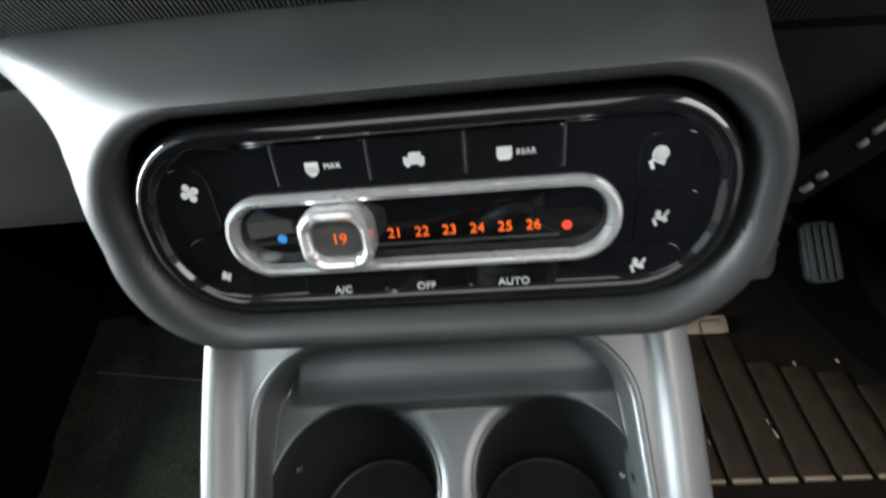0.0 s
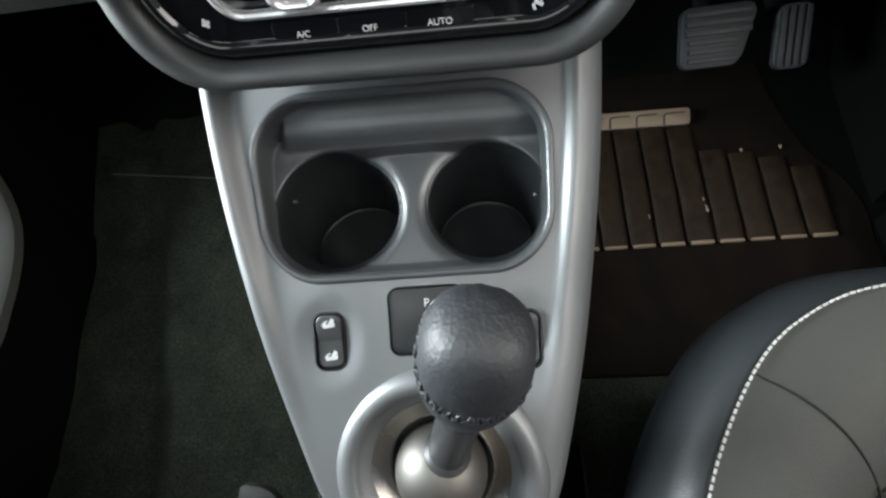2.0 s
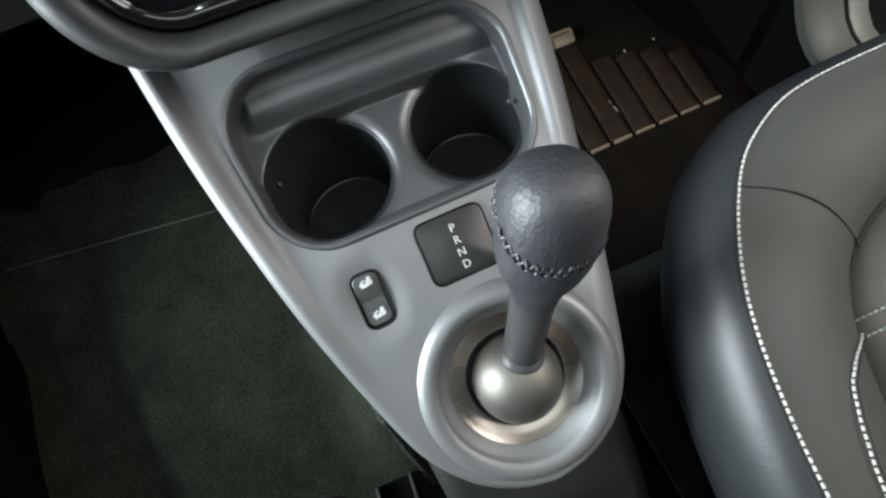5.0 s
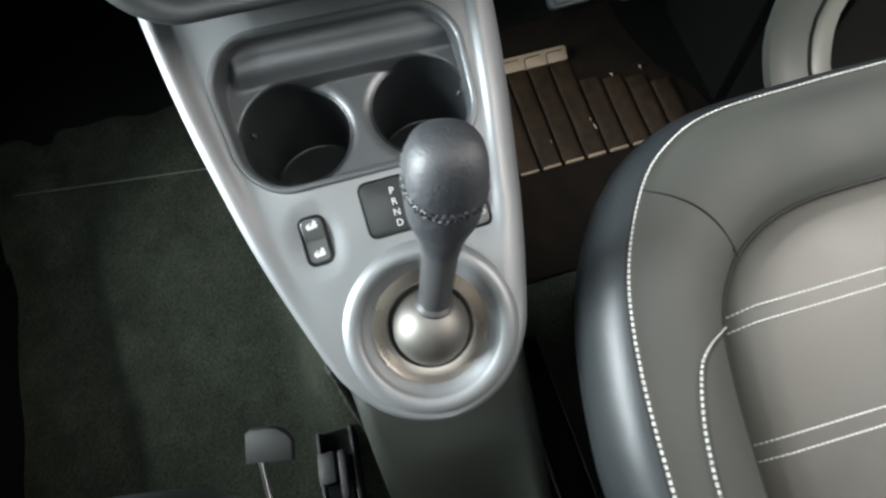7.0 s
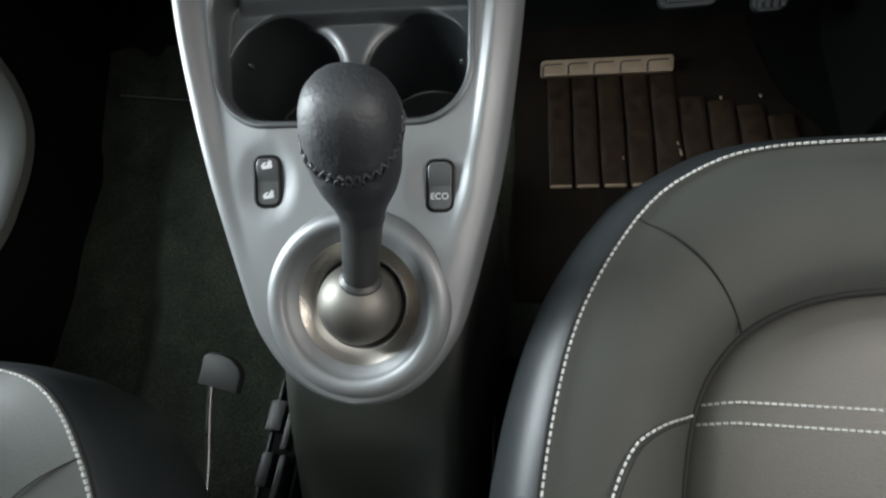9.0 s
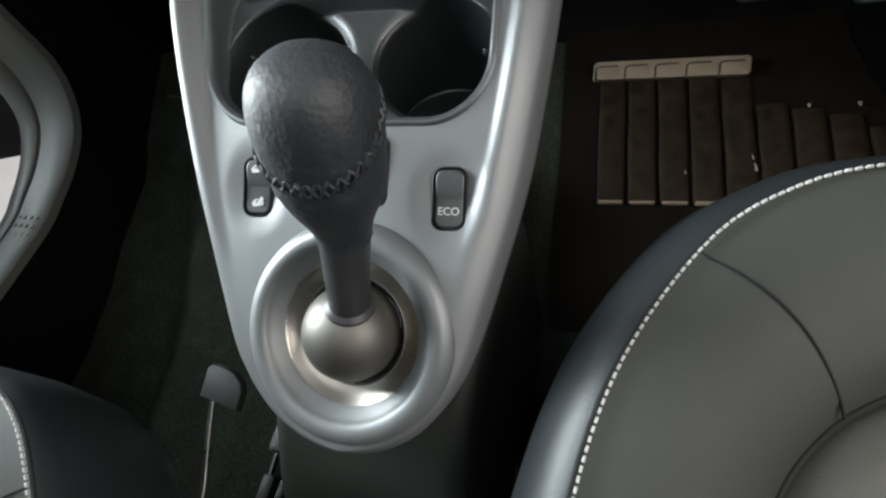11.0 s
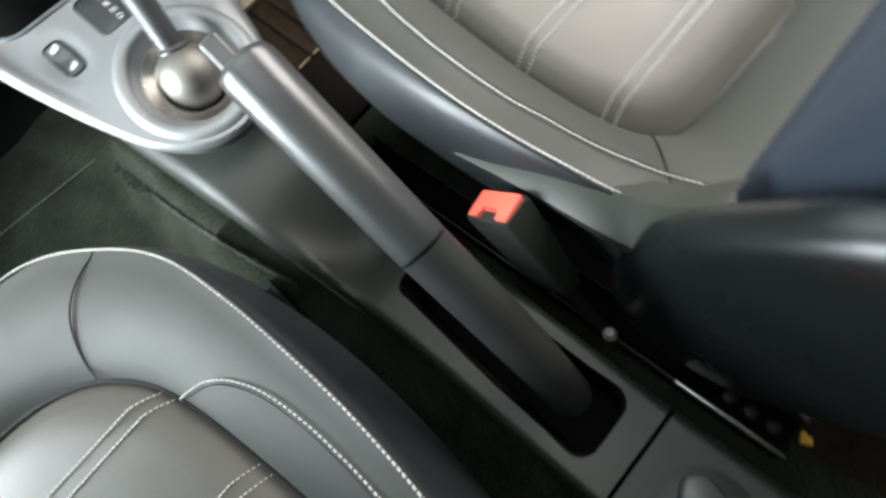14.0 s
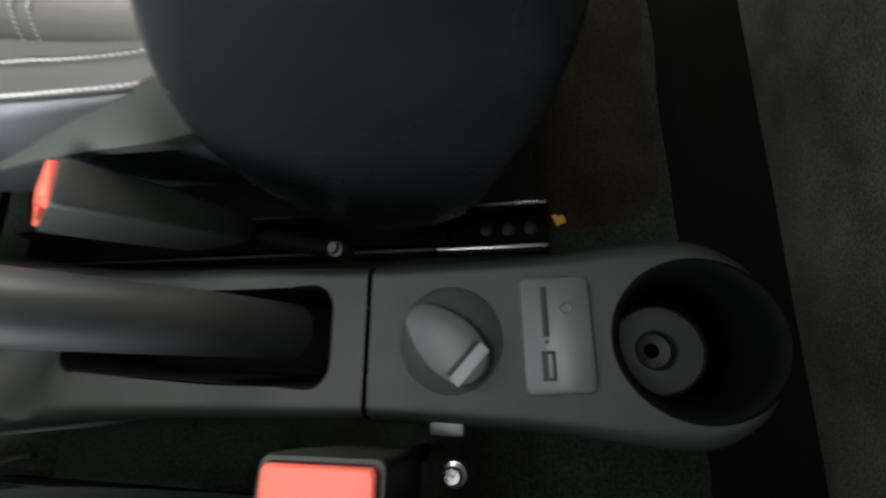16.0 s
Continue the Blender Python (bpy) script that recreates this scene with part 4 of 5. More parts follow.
def tunnel_mesh(y0, y1, ny, hole, cap_round=False):
    b = bmesh.new()
    SEC = [(-1.45, -0.20), (-1.30, -0.12), (-1.12, -0.03), (-1.0, -0.009), (-0.96, -0.004), (-0.88, -0.0008)]
    SEC = SEC + [(-0.88 + 1.76 * k / 40, 0.0) for k in range(1, 40)] + [(-x, z) for x, z in reversed(SEC)]
    ns = len(SEC) - 1
    def place(s, t):
        y = y0 + (y1 - y0) * t
        h, z = smooth_tun(y)
        k = SEC[round(s * ns)]
        x = k[0] * h if abs(k[0]) <= 1 else math.copysign(h + (abs(k[0]) - 1) * 0.03, k[0])
        if cap_round and y < -0.655:
            f = math.sqrt(max(0.0, 1 - ((-0.655 - y) / 0.0385) ** 2))
            x *= max(f, 0.02) if abs(k[0]) <= 1 else max(f, 0.1)
        return (x, y, k[0], k[1], z)
    def push(x, y, p):
        valley = 0.030 * bump((y + 0.190) / 0.085, 1) * max(0, 1 - (x / 0.054) ** 2)
        return (x, y, p[4] + p[3] - valley)
    sheet(b, ns, ny, place, hole, push)
    return b


SLOT = (0.002, -0.3735, 0.0275, 0.1045, 0.018)


def slot_hole(x, y):
    taper = 0.006 * max(0, (y + 0.40) / 0.13)
    return sd_rrect(x, y, SLOT[0], SLOT[1], SLOT[2] - taper, SLOT[3], 0.014)


tc = thing("tunnel_console", "charcoal plastic tunnel console with an open handbrake slot", "centre console", at=(0, -0.3, 0))
part("console_shell", tunnel_mesh(-0.4985, 0.08, 190, slot_hole), M_CONSOLE, tc, "", None, 50)
bm = bmesh.new()
sl = rrect(SLOT[0], SLOT[1], SLOT[2], SLOT[3], 0.014, 8)
sl = [(SLOT[0] + (x - SLOT[0]) * (1 - 0.218 * max(0, (y + 0.40) / 0.13)), y) for x, y in sl]
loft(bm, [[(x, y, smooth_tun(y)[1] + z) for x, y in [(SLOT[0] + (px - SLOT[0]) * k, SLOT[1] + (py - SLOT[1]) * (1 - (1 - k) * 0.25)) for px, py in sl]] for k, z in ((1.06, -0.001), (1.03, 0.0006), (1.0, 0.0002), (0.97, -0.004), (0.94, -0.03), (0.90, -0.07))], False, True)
# lining near-black, to paint in the shade down the slot
part("slot_lining", bm, M_PIT, tc, "slot lining with its shade put into the near-black colour", None, 60)

rc = thing("rear_console", "charcoal rear console with a cup holder, socket panel and switch", "rear console", at=(0, -0.6, 0))


def cup3(x, y):
    return min(math.hypot(x - 0.0005, y + 0.6575) - 0.0335, math.hypot(x + 0.002, y + 0.6445) - 0.0185)


part("console_shell", tunnel_mesh(-0.6935, -0.5015, 110, cup3, True), M_CONSOLE, rc, "", None, 50)
bm = bmesh.new()
def cup3_loop(grow):
    pts = []
    for k in range(72):
        a = 2 * math.pi * k / 72
        d = Vector((math.cos(a), math.sin(a)))
        lo, hi = 0.0, 0.08
        for _ in range(30):
            m_ = (lo + hi) / 2
            if cup3(d.x * m_, -0.655 + d.y * m_) < grow:
                lo = m_
            else:
                hi = m_
        pts.append((d.x * lo, -0.655 + d.y * lo))
    return pts
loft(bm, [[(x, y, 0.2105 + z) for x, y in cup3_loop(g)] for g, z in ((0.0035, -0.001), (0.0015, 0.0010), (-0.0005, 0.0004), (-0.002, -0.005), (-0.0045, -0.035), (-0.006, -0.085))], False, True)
# cup inside near-black, in place of the shade from the seat
cup = part("cup_holder", bm, M_PIT, rc, "deep rear cup holder with its shade put into the near-black colour", None, 60)
bm = bmesh.new()
lathe(bm, [(0.0235, -0.004), (0.0235, 0.0), (0.022, 0.0012), (0.0105, 0.0012), (0.0095, 0.0004), (0.0092, -0.012), (0.004, -0.013)], 40)
part("cup_insert", bm, M_BLACK, cup, "grey plastic insert disc with a round hole", pose(-0.004, -0.6475, 0.172))
# shallow dish with a turned paddle
bm = bmesh.new()
lathe(bm, [(0.0275, -0.0010), (0.0260, 0.0001), (0.002, 0.0001)], 44)
part("switch_dish", bm, M_CONSOLE, rc, "", pose(0.0, -0.5455, 0.2115))
bm = bmesh.new()
out = []
for k in range(40):
    a = 2 * math.pi * k / 40
    x, y = math.cos(a), math.sin(a)
    r_ = 1 / (abs(x / 0.0150) ** 2.6 + abs(y / (0.0250 if y < 0 else 0.0235)) ** 2.6) ** (1 / 2.6)
    w = 1.0 - 0.22 * max(0, y)
    out.append((x * r_ * w, y * r_))
slab(bm, out, -0.004, 0.0085, 0.003, pose(-0.001, -0.5445, 0.2135, 0, 4, -41))
pad = part("paddle", bm, M_PADDLE, rc, "silver-grey turned paddle switch")
bm = bmesh.new()
box(bm, (0, -0.0175, 0.0088), (0.0225, 0.0060, 0.0022), 0.0006)
part("paddle_bar", bm, M_RIM, pad, "bright end bar", pose(-0.001, -0.5445, 0.2135, 0, 4, -41))
bm = bmesh.new()
box(bm, (0, -0.0128, 0.0088), (0.0215, 0.0020, 0.0010), 0.0003)
part("paddle_slit", bm, M_SEALRUB, pad, "", pose(-0.001, -0.5445, 0.2135, 0, 4, -41))
UP = pose(0.0025, -0.598, 0.2115, 0, 0, 1.5)
bm = bmesh.new()
slab(bm, [(x * (1 + 1.2 * y), y) for x, y in rrect(0, 0, 0.0272, 0.0162, 0.004, 6)], -0.003, 0.0030, 0.0014)
usb = part("socket_panel", bm, M_PADDLE, rc, "grey panel with card slot, audio jack and USB socket", UP)
bm = bmesh.new()
box(bm, (0.0105, 0.005, 0.0031), (0.0235, 0.0030, 0.0006), 0.0002)
part("card_slot", bm, M_SEALRUB, usb, "", UP)
bm = bmesh.new()
box(bm, (-0.0035, 0.0048, 0.0031), (0.0018, 0.0016, 0.0006))
part("card_mark", bm, M_SEALRUB, usb, "", UP)
bm = bmesh.new()
lathe(bm, [(0.0034, 0.003), (0.0034, 0.0036), (0.0026, 0.0038), (0.0018, 0.0034), (0.0016, 0.0)], 24)
part("audio_jack", bm, M_GREYBTN, usb, "", UP @ pose(0.0115, -0.0045, 0))
bm = bmesh.new()
box(bm, (-0.0145, 0.0045, 0.0031), (0.0135, 0.0064, 0.0006), 0.0002)
us = part("usb_socket", bm, M_SEALRUB, usb, "", UP)
bm = bmesh.new()
box(bm, (-0.0145, 0.0036, 0.0036), (0.0105, 0.0022, 0.0006), 0.0002)
part("usb_tongue", bm, M_GREYBTN, us, "", UP)
bm = bmesh.new()
box(bm, (-0.043, -0.543, 0.204), (0.006, 0.017, 0.005), 0.001)
part("side_clip", bm, M_LEVER, rc, "pale plastic side clip")

# ---- handbrake ----
hb = thing("handbrake_lever", "raised black handbrake lever with grey grip sleeve and button", "handbrake", at=(0.01, -0.42, 0.2))


def bar(bm, path, wh, n=28, power=2.8):
    fr = frames(path)
    rings = []
    for i, (p, x, y, d) in enumerate(fr):
        a, b = wh(i / (len(fr) - 1))
        ring = []
        for k in range(n):
            t = 2 * math.pi * k / n
            c, s = math.cos(t), math.sin(t)
            r_ = (abs(c) ** power + abs(s) ** power) ** (-1 / power)
            ring.append(p + x * a * c * r_ + y * b * s * r_)
        rings.append(ring)
    loft(bm, rings, True, True)


def facet_bar(bm, path, wh):
    """A bar of eight flats with softened corners."""
    corner = [Vector((math.cos(math.radians(22.5 + 45 * k)), math.sin(math.radians(22.5 + 45 * k)))) / math.cos(math.radians(22.5)) for k in range(8)]
    sec = []
    for k in range(8):
        v, p, n = corner[k], corner[k - 1], corner[(k + 1) % 8]
        a, b = v.lerp(p, 0.36), v.lerp(n, 0.36)
        sec += [a, (a + b) / 2 * 0.5 + v * 0.5, b]
    rings = []
    fr = frames(path)
    for i, (p, x, y, d) in enumerate(fr):
        w, h = wh(i / (len(fr) - 1))
        rings.append([p + x * w * q.x + y * h * q.y for q in sec])
    loft(bm, rings, True, True)


T0, T1, T2 = Vector((0.0195, -0.262, 0.432)), Vector((0.0105, -0.355, 0.3425)), Vector((0.006, -0.440, 0.190))
bm = bmesh.new()
facet_bar(bm, [T0.lerp(T1, f) for f in (0, 0.006, 0.016, 0.034, 0.06, 0.3, 0.6, 0.9, 0.985, 0.995, 1.0)], lambda t: (0.0166 - (0.0042, 0.0026, 0.0012, 0.0004, 0, 0, 0, 0, 0.0001, 0.0003, 0.0006)[round(t * 10)], 0.0156 - (0.0042, 0.0026, 0.0012, 0.0004, 0, 0, 0, 0, 0.0001, 0.0003, 0.0006)[round(t * 10)]))
part("grip", bm, M_GRIP, hb, "dark silver-grey grip sleeve", None, 60)
bm = bmesh.new()
low = spline([T1, T1.lerp(T2, 0.3) + Vector((0, -0.004, 0.006)), T1.lerp(T2, 0.65) + Vector((0, -0.006, 0.008)), T2], 16)
facet_bar(bm, low, lambda t: (0.0163 + 0.0005 * t, 0.0153 + 0.004 * t))
part("lever_arm", bm, M_LEVER, hb, "black lever arm", None, 60)
DD = (T0 - T1).normalized()
bm = bmesh.new()
bar(bm, [T0 - DD * 0.002 + Vector((-0.0045, 0, 0.001)), T0 + DD * 0.010 + Vector((-0.0045, 0, 0)), T0 + DD * 0.0150 + Vector((-0.0045, 0, 0)), T0 + DD * 0.0162 + Vector((-0.0045, 0, 0))], lambda t: (0.0056 - 0.0010 * (t > 0.9), 0.0062 - 0.0010 * (t > 0.9)), 40, 5.0)
part("release_button", bm, M_GRIP, hb, "grey push button in the grip end")


# ---- seat belt buckles ----
def buckle(m, label, stalk):
    t = thing("seat_belt_buckle", label, "seat belt buckle", "seat belt buckles", at=tuple(m.translation))
    b = bmesh.new()
    loft(b, [[(x, y, z) for x, y in rrect(0, 0, w, h, 0.004, 5)] for w, h, z in ((0.016, 0.009, -0.105), (0.0215, 0.0115, -0.09), (0.0248, 0.0140, -0.03), (0.0252, 0.0147, -0.004), (0.0245, 0.0140, 0.0), (0.0230, 0.0126, 0.0002), (0.0226, 0.0122, -0.003))], True, True)
    part("buckle_body", b, M_CONSOLE, t, "", m)
    b = bmesh.new()
    outline = [(-0.0220, -0.0118), (-0.0220, 0.0098), (-0.0205, 0.0118), (0.0205, 0.0118), (0.0220, 0.0098), (0.0220, -0.0118), (0.0112, -0.0118), (0.0098, -0.0050), (0.0085, -0.0036), (-0.0085, -0.0036), (-0.0098, -0.0050), (-0.0112, -0.0118)]
    lo = [b.verts.new((x, y, -0.004)) for x, y in outline]
    hi = [b.verts.new((x, y, 0.0030 if y > -0.004 else 0.0012)) for x, y in outline]
    top = [b.verts.new((x * 0.95, y * 0.93 if y > 0 else y * 0.97, 0.0042 if y > -0.004 else 0.0020)) for x, y in outline]
    for k in range(12):
        b.faces.new((lo[k], lo[(k + 1) % 12], hi[(k + 1) % 12], hi[k]))
        b.faces.new((hi[k], hi[(k + 1) % 12], top[(k + 1) % 12], top[k]))
    for a in ((0, 1, 2, 9, 10, 11), (2, 3, 8, 9), (3, 4, 5, 6, 7, 8)):
        b.faces.new([top[k] for k in a])
    rb = part("release_button", b, M_REDBTN, t, "red push button", m, 20)
    b = bmesh.new()
    box(b, (0, -0.0085, -0.003), (0.0200, 0.0075, 0.004), 0.0008)
    part("tongue_slot", b, M_SEALRUB, rb, "", m)
    b = bmesh.new()
    tube(b, [m @ Vector(p) for p in stalk], 0.007, 10)
    part("stalk", b, M_BLACK, t, "black belt stalk")
    return t


def axes(o, z, x):
    z, x = Vector(z).normalized(), Vector(x)
    x = (x - z * x.dot(z)).normalized()
    y = z.cross(x)
    return Matrix.Translation(o) @ Matrix((x, y, z)).transposed().to_4x4()


buckle(axes((0.075, -0.3335, 0.270), (0.0, 0.46, 0.89), (0.10, -0.89, 0.46)), "black seat belt buckle with red button beside the driver seat", [(0, 0, -0.09), (0.005, 0, -0.13), (0.01, 0, -0.18)])
buckle(axes((-0.0635, -0.5085, 0.265), (0.10, -0.12, 0.98), (0.0, -0.98, -0.1)) @ Matrix.Diagonal((1.04, 1.2, 1.0, 1.0)), "black seat belt buckle with red button beside the passenger seat", [(0, 0, -0.09), (0.0, 0.0, -0.15), (0, 0, -0.22)])
for p in ((0.074, -0.43, 0.129), (-0.068, -0.542, 0.186)):
    bm = bmesh.new()
    lathe(bm, [(0.0065, -0.02), (0.0065, 0.0), (0.0045, 0.001), (0.0045, 0.004), (0.0038, 0.005), (0.0005, 0.005)], 24)
    solid("bolt", bm, M_STEEL if p[0] < 0 else M_BALL, "steel bolt of the belt anchor", "bolt", m=pose(*p), group="belt bolts")


# ---- seats ----
def dashes(bm, path, pitch, length, w, h=0.0007):
    acc, nxt = 0.0, 0.0
    for a, b in zip(path, path[1:]):
        d = b - a
        L = d.length
        while nxt <= acc + L:
            p = a + d * ((nxt - acc) / max(L, 1e-9))
            u = d.normalized()
            side = u.cross(Vector((0, 0, 1))).normalized()
            up = side.cross(u)
            q = [p + u * sx * length / 2 + side * sy * w / 2 for sx, sy in ((-1, -1), (1, -1), (1, 1), (-1, 1))]
            lo = [bm.verts.new(v - up * h) for v in q]
            hi = [bm.verts.new(p + (v - p) * 0.75 + up * h) for v in q]
            bm.faces.new(hi)
            for k in range(4):
                bm.faces.new((lo[k], lo[(k + 1) % 4], hi[(k + 1) % 4], hi[k]))
            nxt += pitch
        acc += L


C_HALF = [(0, 0.060), (-0.095, 0.057), (-0.142, 0.041), (-0.176, 0.012), (-0.211, -0.045), (-0.230, -0.11), (-0.241, -0.19), (-0.248, -0.28), (-0.246, -0.36), (-0.237, -0.43), (-0.205, -0.495), (0, -0.515)]
A_HALF = [(0, -0.018), (-0.05, -0.020), (-0.09, -0.030), (-0.123, -0.052), (-0.146, -0.092), (-0.158, -0.17), (-0.163, -0.26), (-0.158, -0.335), (-0.142, -0.372), (-0.110, -0.391), (0, -0.397)]
B_ARC = [(-0.150, -0.092), (-0.172, -0.102), (-0.188, -0.116), (-0.203, -0.15), (-0.213, -0.20), (-0.220, -0.28), (-0.218, -0.33), (-0.212, -0.39), (-0.195, -0.445)]
C_LEFT = [(0, 0.060), (-0.100, 0.057), (-0.150, 0.042), (-0.1935, 0.0), (-0.2175, -0.041), (-0.2285, -0.095), (-0.2335, -0.145), (-0.2365, -0.205), (-0.2355, -0.255), (-0.2315, -0.298), (-0.2245, -0.327), (-0.195, -0.395), (-0.12, -0.44), (0, -0.45)]
B_LEFT = [(-0.152, -0.104), (-0.165, -0.112), (-0.180, -0.122), (-0.194, -0.138), (-0.206, -0.165), (-0.2125, -0.205), (-0.2135, -0.255), (-0.209, -0.31), (-0.195, -0.36)]
NS = 90


def seat(sx, xc, dy, dz, label, hinge, outer, inner, bulge):
    t = thing("car_seat", label, "car seat", "front seats", at=(xc, dy - 0.2, 0.05))
    zA = lambda y: 0.359 + 0.39 * y
    zC = lambda y: 0.372 + 0.217 * y
    def out(x, y, z):
        return Vector((xc + sx * x, y + dy, z + dz))
    hA, hC = spline([(*p, 0) for p in A_HALF], NS), spline([(*p, 0) for p in outer], NS)
    la, lc = mirror_half(hA), mirror_half(hC)
    ctr = Vector((0, -0.2, 0))
    # the rounded border between panel seam and outer seam
    rings = []
    for k in range(13):
        f = k / 12
        ring = []
        for a, c in zip(la, lc):
            p = a.lerp(c, f)
            z = zA(a.y) * (1 - f) + zC(c.y) * f + 0.015 * math.sin(math.pi * min(1, f * 1.05)) ** 0.8 * (1 - 0.3 * f)
            if f == 0:
                z -= 0.006
            ring.append(out(p.x, p.y, z))
        rings.append(ring)
    bm = bmesh.new()
    loft(bm, rings)
    part("cushion_border", bm, M_SEAT, t, "dark grey leatherette cushion border")
    bm = bmesh.new()
    rr = []
    for f in (1.0, 0.996, 0.99, 0.98, 0.965, 0.95, 0.935, 0.92, 0.90, 0.8, 0.6, 0.4, 0.2, 0.05, 0.0):
        rr.append([out(*(ctr + (a - ctr) * f).to_2d(), zA((ctr + (a - ctr) * f).y) - 0.011 + 0.017 * min(1, (1 - f) * 8) ** 0.6) for a in la])
    loft(bm, rr[:-1], False, True)
    part("cushion_panel", bm, M_SEAT_IN, t, "warm grey quilted seat panel")
    bm = bmesh.new()
    tube(bm, [out(a.x, a.y, zA(a.y) - 0.0062) for a in la + la[:1]], 0.0022, 8)
    part("panel_seam", bm, M_SEAM, t)
    # side skirt
    def grow(c, d):
        v = c - ctr
        return c + v.normalized() * d
    rings = [[out(c.x, c.y, zC(c.y) + 0.0005) for c in lc]]
    for d, z in ((0.006, -0.001), (0.016, -0.010), (0.026, -0.030), (0.029, -0.055), (0.022, -0.09), (0.0, -0.115), (-0.03, -0.13)):
        rings.append([out(*grow(c, d * bulge * float(np.interp(c.y, (-0.36, -0.16), (0.25, 1.0))) if d > 0 else d).to_2d(), zC(c.y) + z) for c in lc])
    bm = bmesh.new()
    loft(bm, rings)
    part("cushion_side", bm, M_SEAT_SIDE, t, "black leatherette cushion side")
    # seams and stitching
    loop = [out(c.x * 0.996, c.y, zC(c.y) + 0.0022) for c in lc]
    bm = bmesh.new()
    dashes(bm, loop + loop[:1], 0.0042, 0.0030, 0.0013, 0.0007)
    part("border_stitching", bm, M_THREAD, t, "white border stitching")
    bm = bmesh.new()
    tube(bm, [out(c.x * 1.004, c.y + 0.0007 * (c.y > 0), zC(c.y) - 0.0002) for c in hC], 0.0011, 6)
    part("border_seam", bm, M_SEAM, t)
    for m in (1, -1):
        arc = spline([(*p, 0) for p in inner], 60)
        pts = []
        for p in arc:
            best = None
            for a, c in zip(hA, hC):
                f = min(1.0, max(0.0, (p - a).dot(c - a) / (c - a).length_squared))
                miss = (a.lerp(c, f) - p).length
                if best is None or miss < best[0]:
                    best = (miss, f, a, c)
            _, f, a, c = best
            pts.append(out(m * p.x, p.y, zA(a.y) * (1 - f) + zC(c.y) * f + 0.015 * math.sin(math.pi * min(1, f * 1.05)) ** 0.8 * (1 - 0.3 * f) + 0.0016))
        for _ in range(6):
            zs = [p.z for p in pts]
            for i in range(1, len(pts) - 1):
                pts[i].z = max(zs[i], (zs[i - 1] + zs[i] + zs[i + 1]) / 3)
        bm = bmesh.new()
        dashes(bm, pts, 0.0042, 0.0030, 0.0012, 0.0006)
        part("bolster_stitching", bm, M_THREAD, t, "white bolster stitching")
        bm = bmesh.new()
        tube(bm, [p + Vector((m * sx * 0.0030, -0.0012, -0.0018)) for p in pts], 0.0004, 6)
        part("bolster_welt", bm, M_SEAM, t)
        bm = bmesh.new()
        n = 14
        k0 = min(range(NS), key=lambda i: (hA[i] - Vector((-0.121, -0.047, 0))).length)
        k1 = min(range(NS), key=lambda i: (hC[i] - Vector((-0.176, 0.013, 0))).length)
        rear0 = min(range(NS), key=lambda i: (hA[i] - Vector((-0.142, -0.372, 0))).length)
        rear1 = min(range(NS), key=lambda i: (hC[i] - Vector((-0.228, -0.440, 0))).length)
        seam = []
        for i in range(n + 1):
            f = i / n
            a, c = hA[k0], hC[k1]
            p = a.lerp(c, f) + Vector((0.010, 0.010, 0)) * math.sin(math.pi * f) * 0.35
            seam.append(out(m * p.x, p.y, zA(a.y) * (1 - f) + zC(c.y) * f + 0.0148 * math.sin(math.pi * min(1, f * 1.05)) ** 0.8 * (1 - 0.3 * f) - 0.0002 + 0.002 * math.sin(math.pi * f)))
        tube(bm, seam, 0.0007, 6)
        part("bolster_seam", bm, M_SEAM, t)
        bm = bmesh.new()
        a, c = hA[rear0], hC[rear1]
        tube(bm, [out(m * (a.x + (c.x - a.x) * f), a.y + (c.y - a.y) * f, zA(a.y) * (1 - f) + zC(c.y) * f + 0.015 * math.sin(math.pi * min(1, f * 1.05)) ** 0.8 * (1 - 0.3 * f)) for f in (0.05, 0.15, 0.3, 0.45, 0.6, 0.75, 0.9)], 0.0007, 6)
        part("rear_seam", bm, M_SEAM, t)
    for y in (-0.0835, -0.167, -0.249, -0.332):
        bm = bmesh.new()
        for o in (0, -0.0105):
            hwid = float(np.interp(-(y + o), [-p.y for p in hA][10:-10], [-p.x for p in hA][10:-10])) - 0.002
            line = [out(-hwid + 2 * hwid * i / 200, y + o, zA(y + o) - 0.011 + 0.017 * min(1, (1 - abs(-1 + i / 100)) * 8 + 0.03) ** 0.6 + 0.0008) for i in range(201)]
            dashes(bm, line, 0.0036, 0.0027, 0.0014, 0.0006)
        part("quilt_stitching", bm, M_THREAD, t, "double row of white stitching")
    # base under the cushion
    bm = bmesh.new()
    box(bm, out(0, -0.24, 0.15), (0.34, 0.40, 0.10), 0.02)
    part("seat_base", bm, M_BLACK, t)
    # backrest, leaning back
    bm = bmesh.new()
    prof = [(-0.450, 0.215), (-0.470, 0.30), (-0.502, 0.40), (-0.565, 0.60), (-0.630, 0.80)]
    pf = spline([(*p, 0) for p in prof], 20)
    rings = []
    for i, p in enumerate(pf):
        f = i / 19
        hw = 0.215 + 0.02 * math.sin(math.pi * f)
        ring = []
        for x, y in rrect(0, 0, hw, 0.05, 0.04, 6):
            dent = 0.02 * bump(x / 0.15, 1) if y > 0 else 0
            ring.append(out(x, p.x - 0.045 + y - dent, p.y))
        rings.append(ring)
    loft(bm, rings, True, True)
    part("backrest", bm, M_NAVY, t, "dark navy fabric backrest")
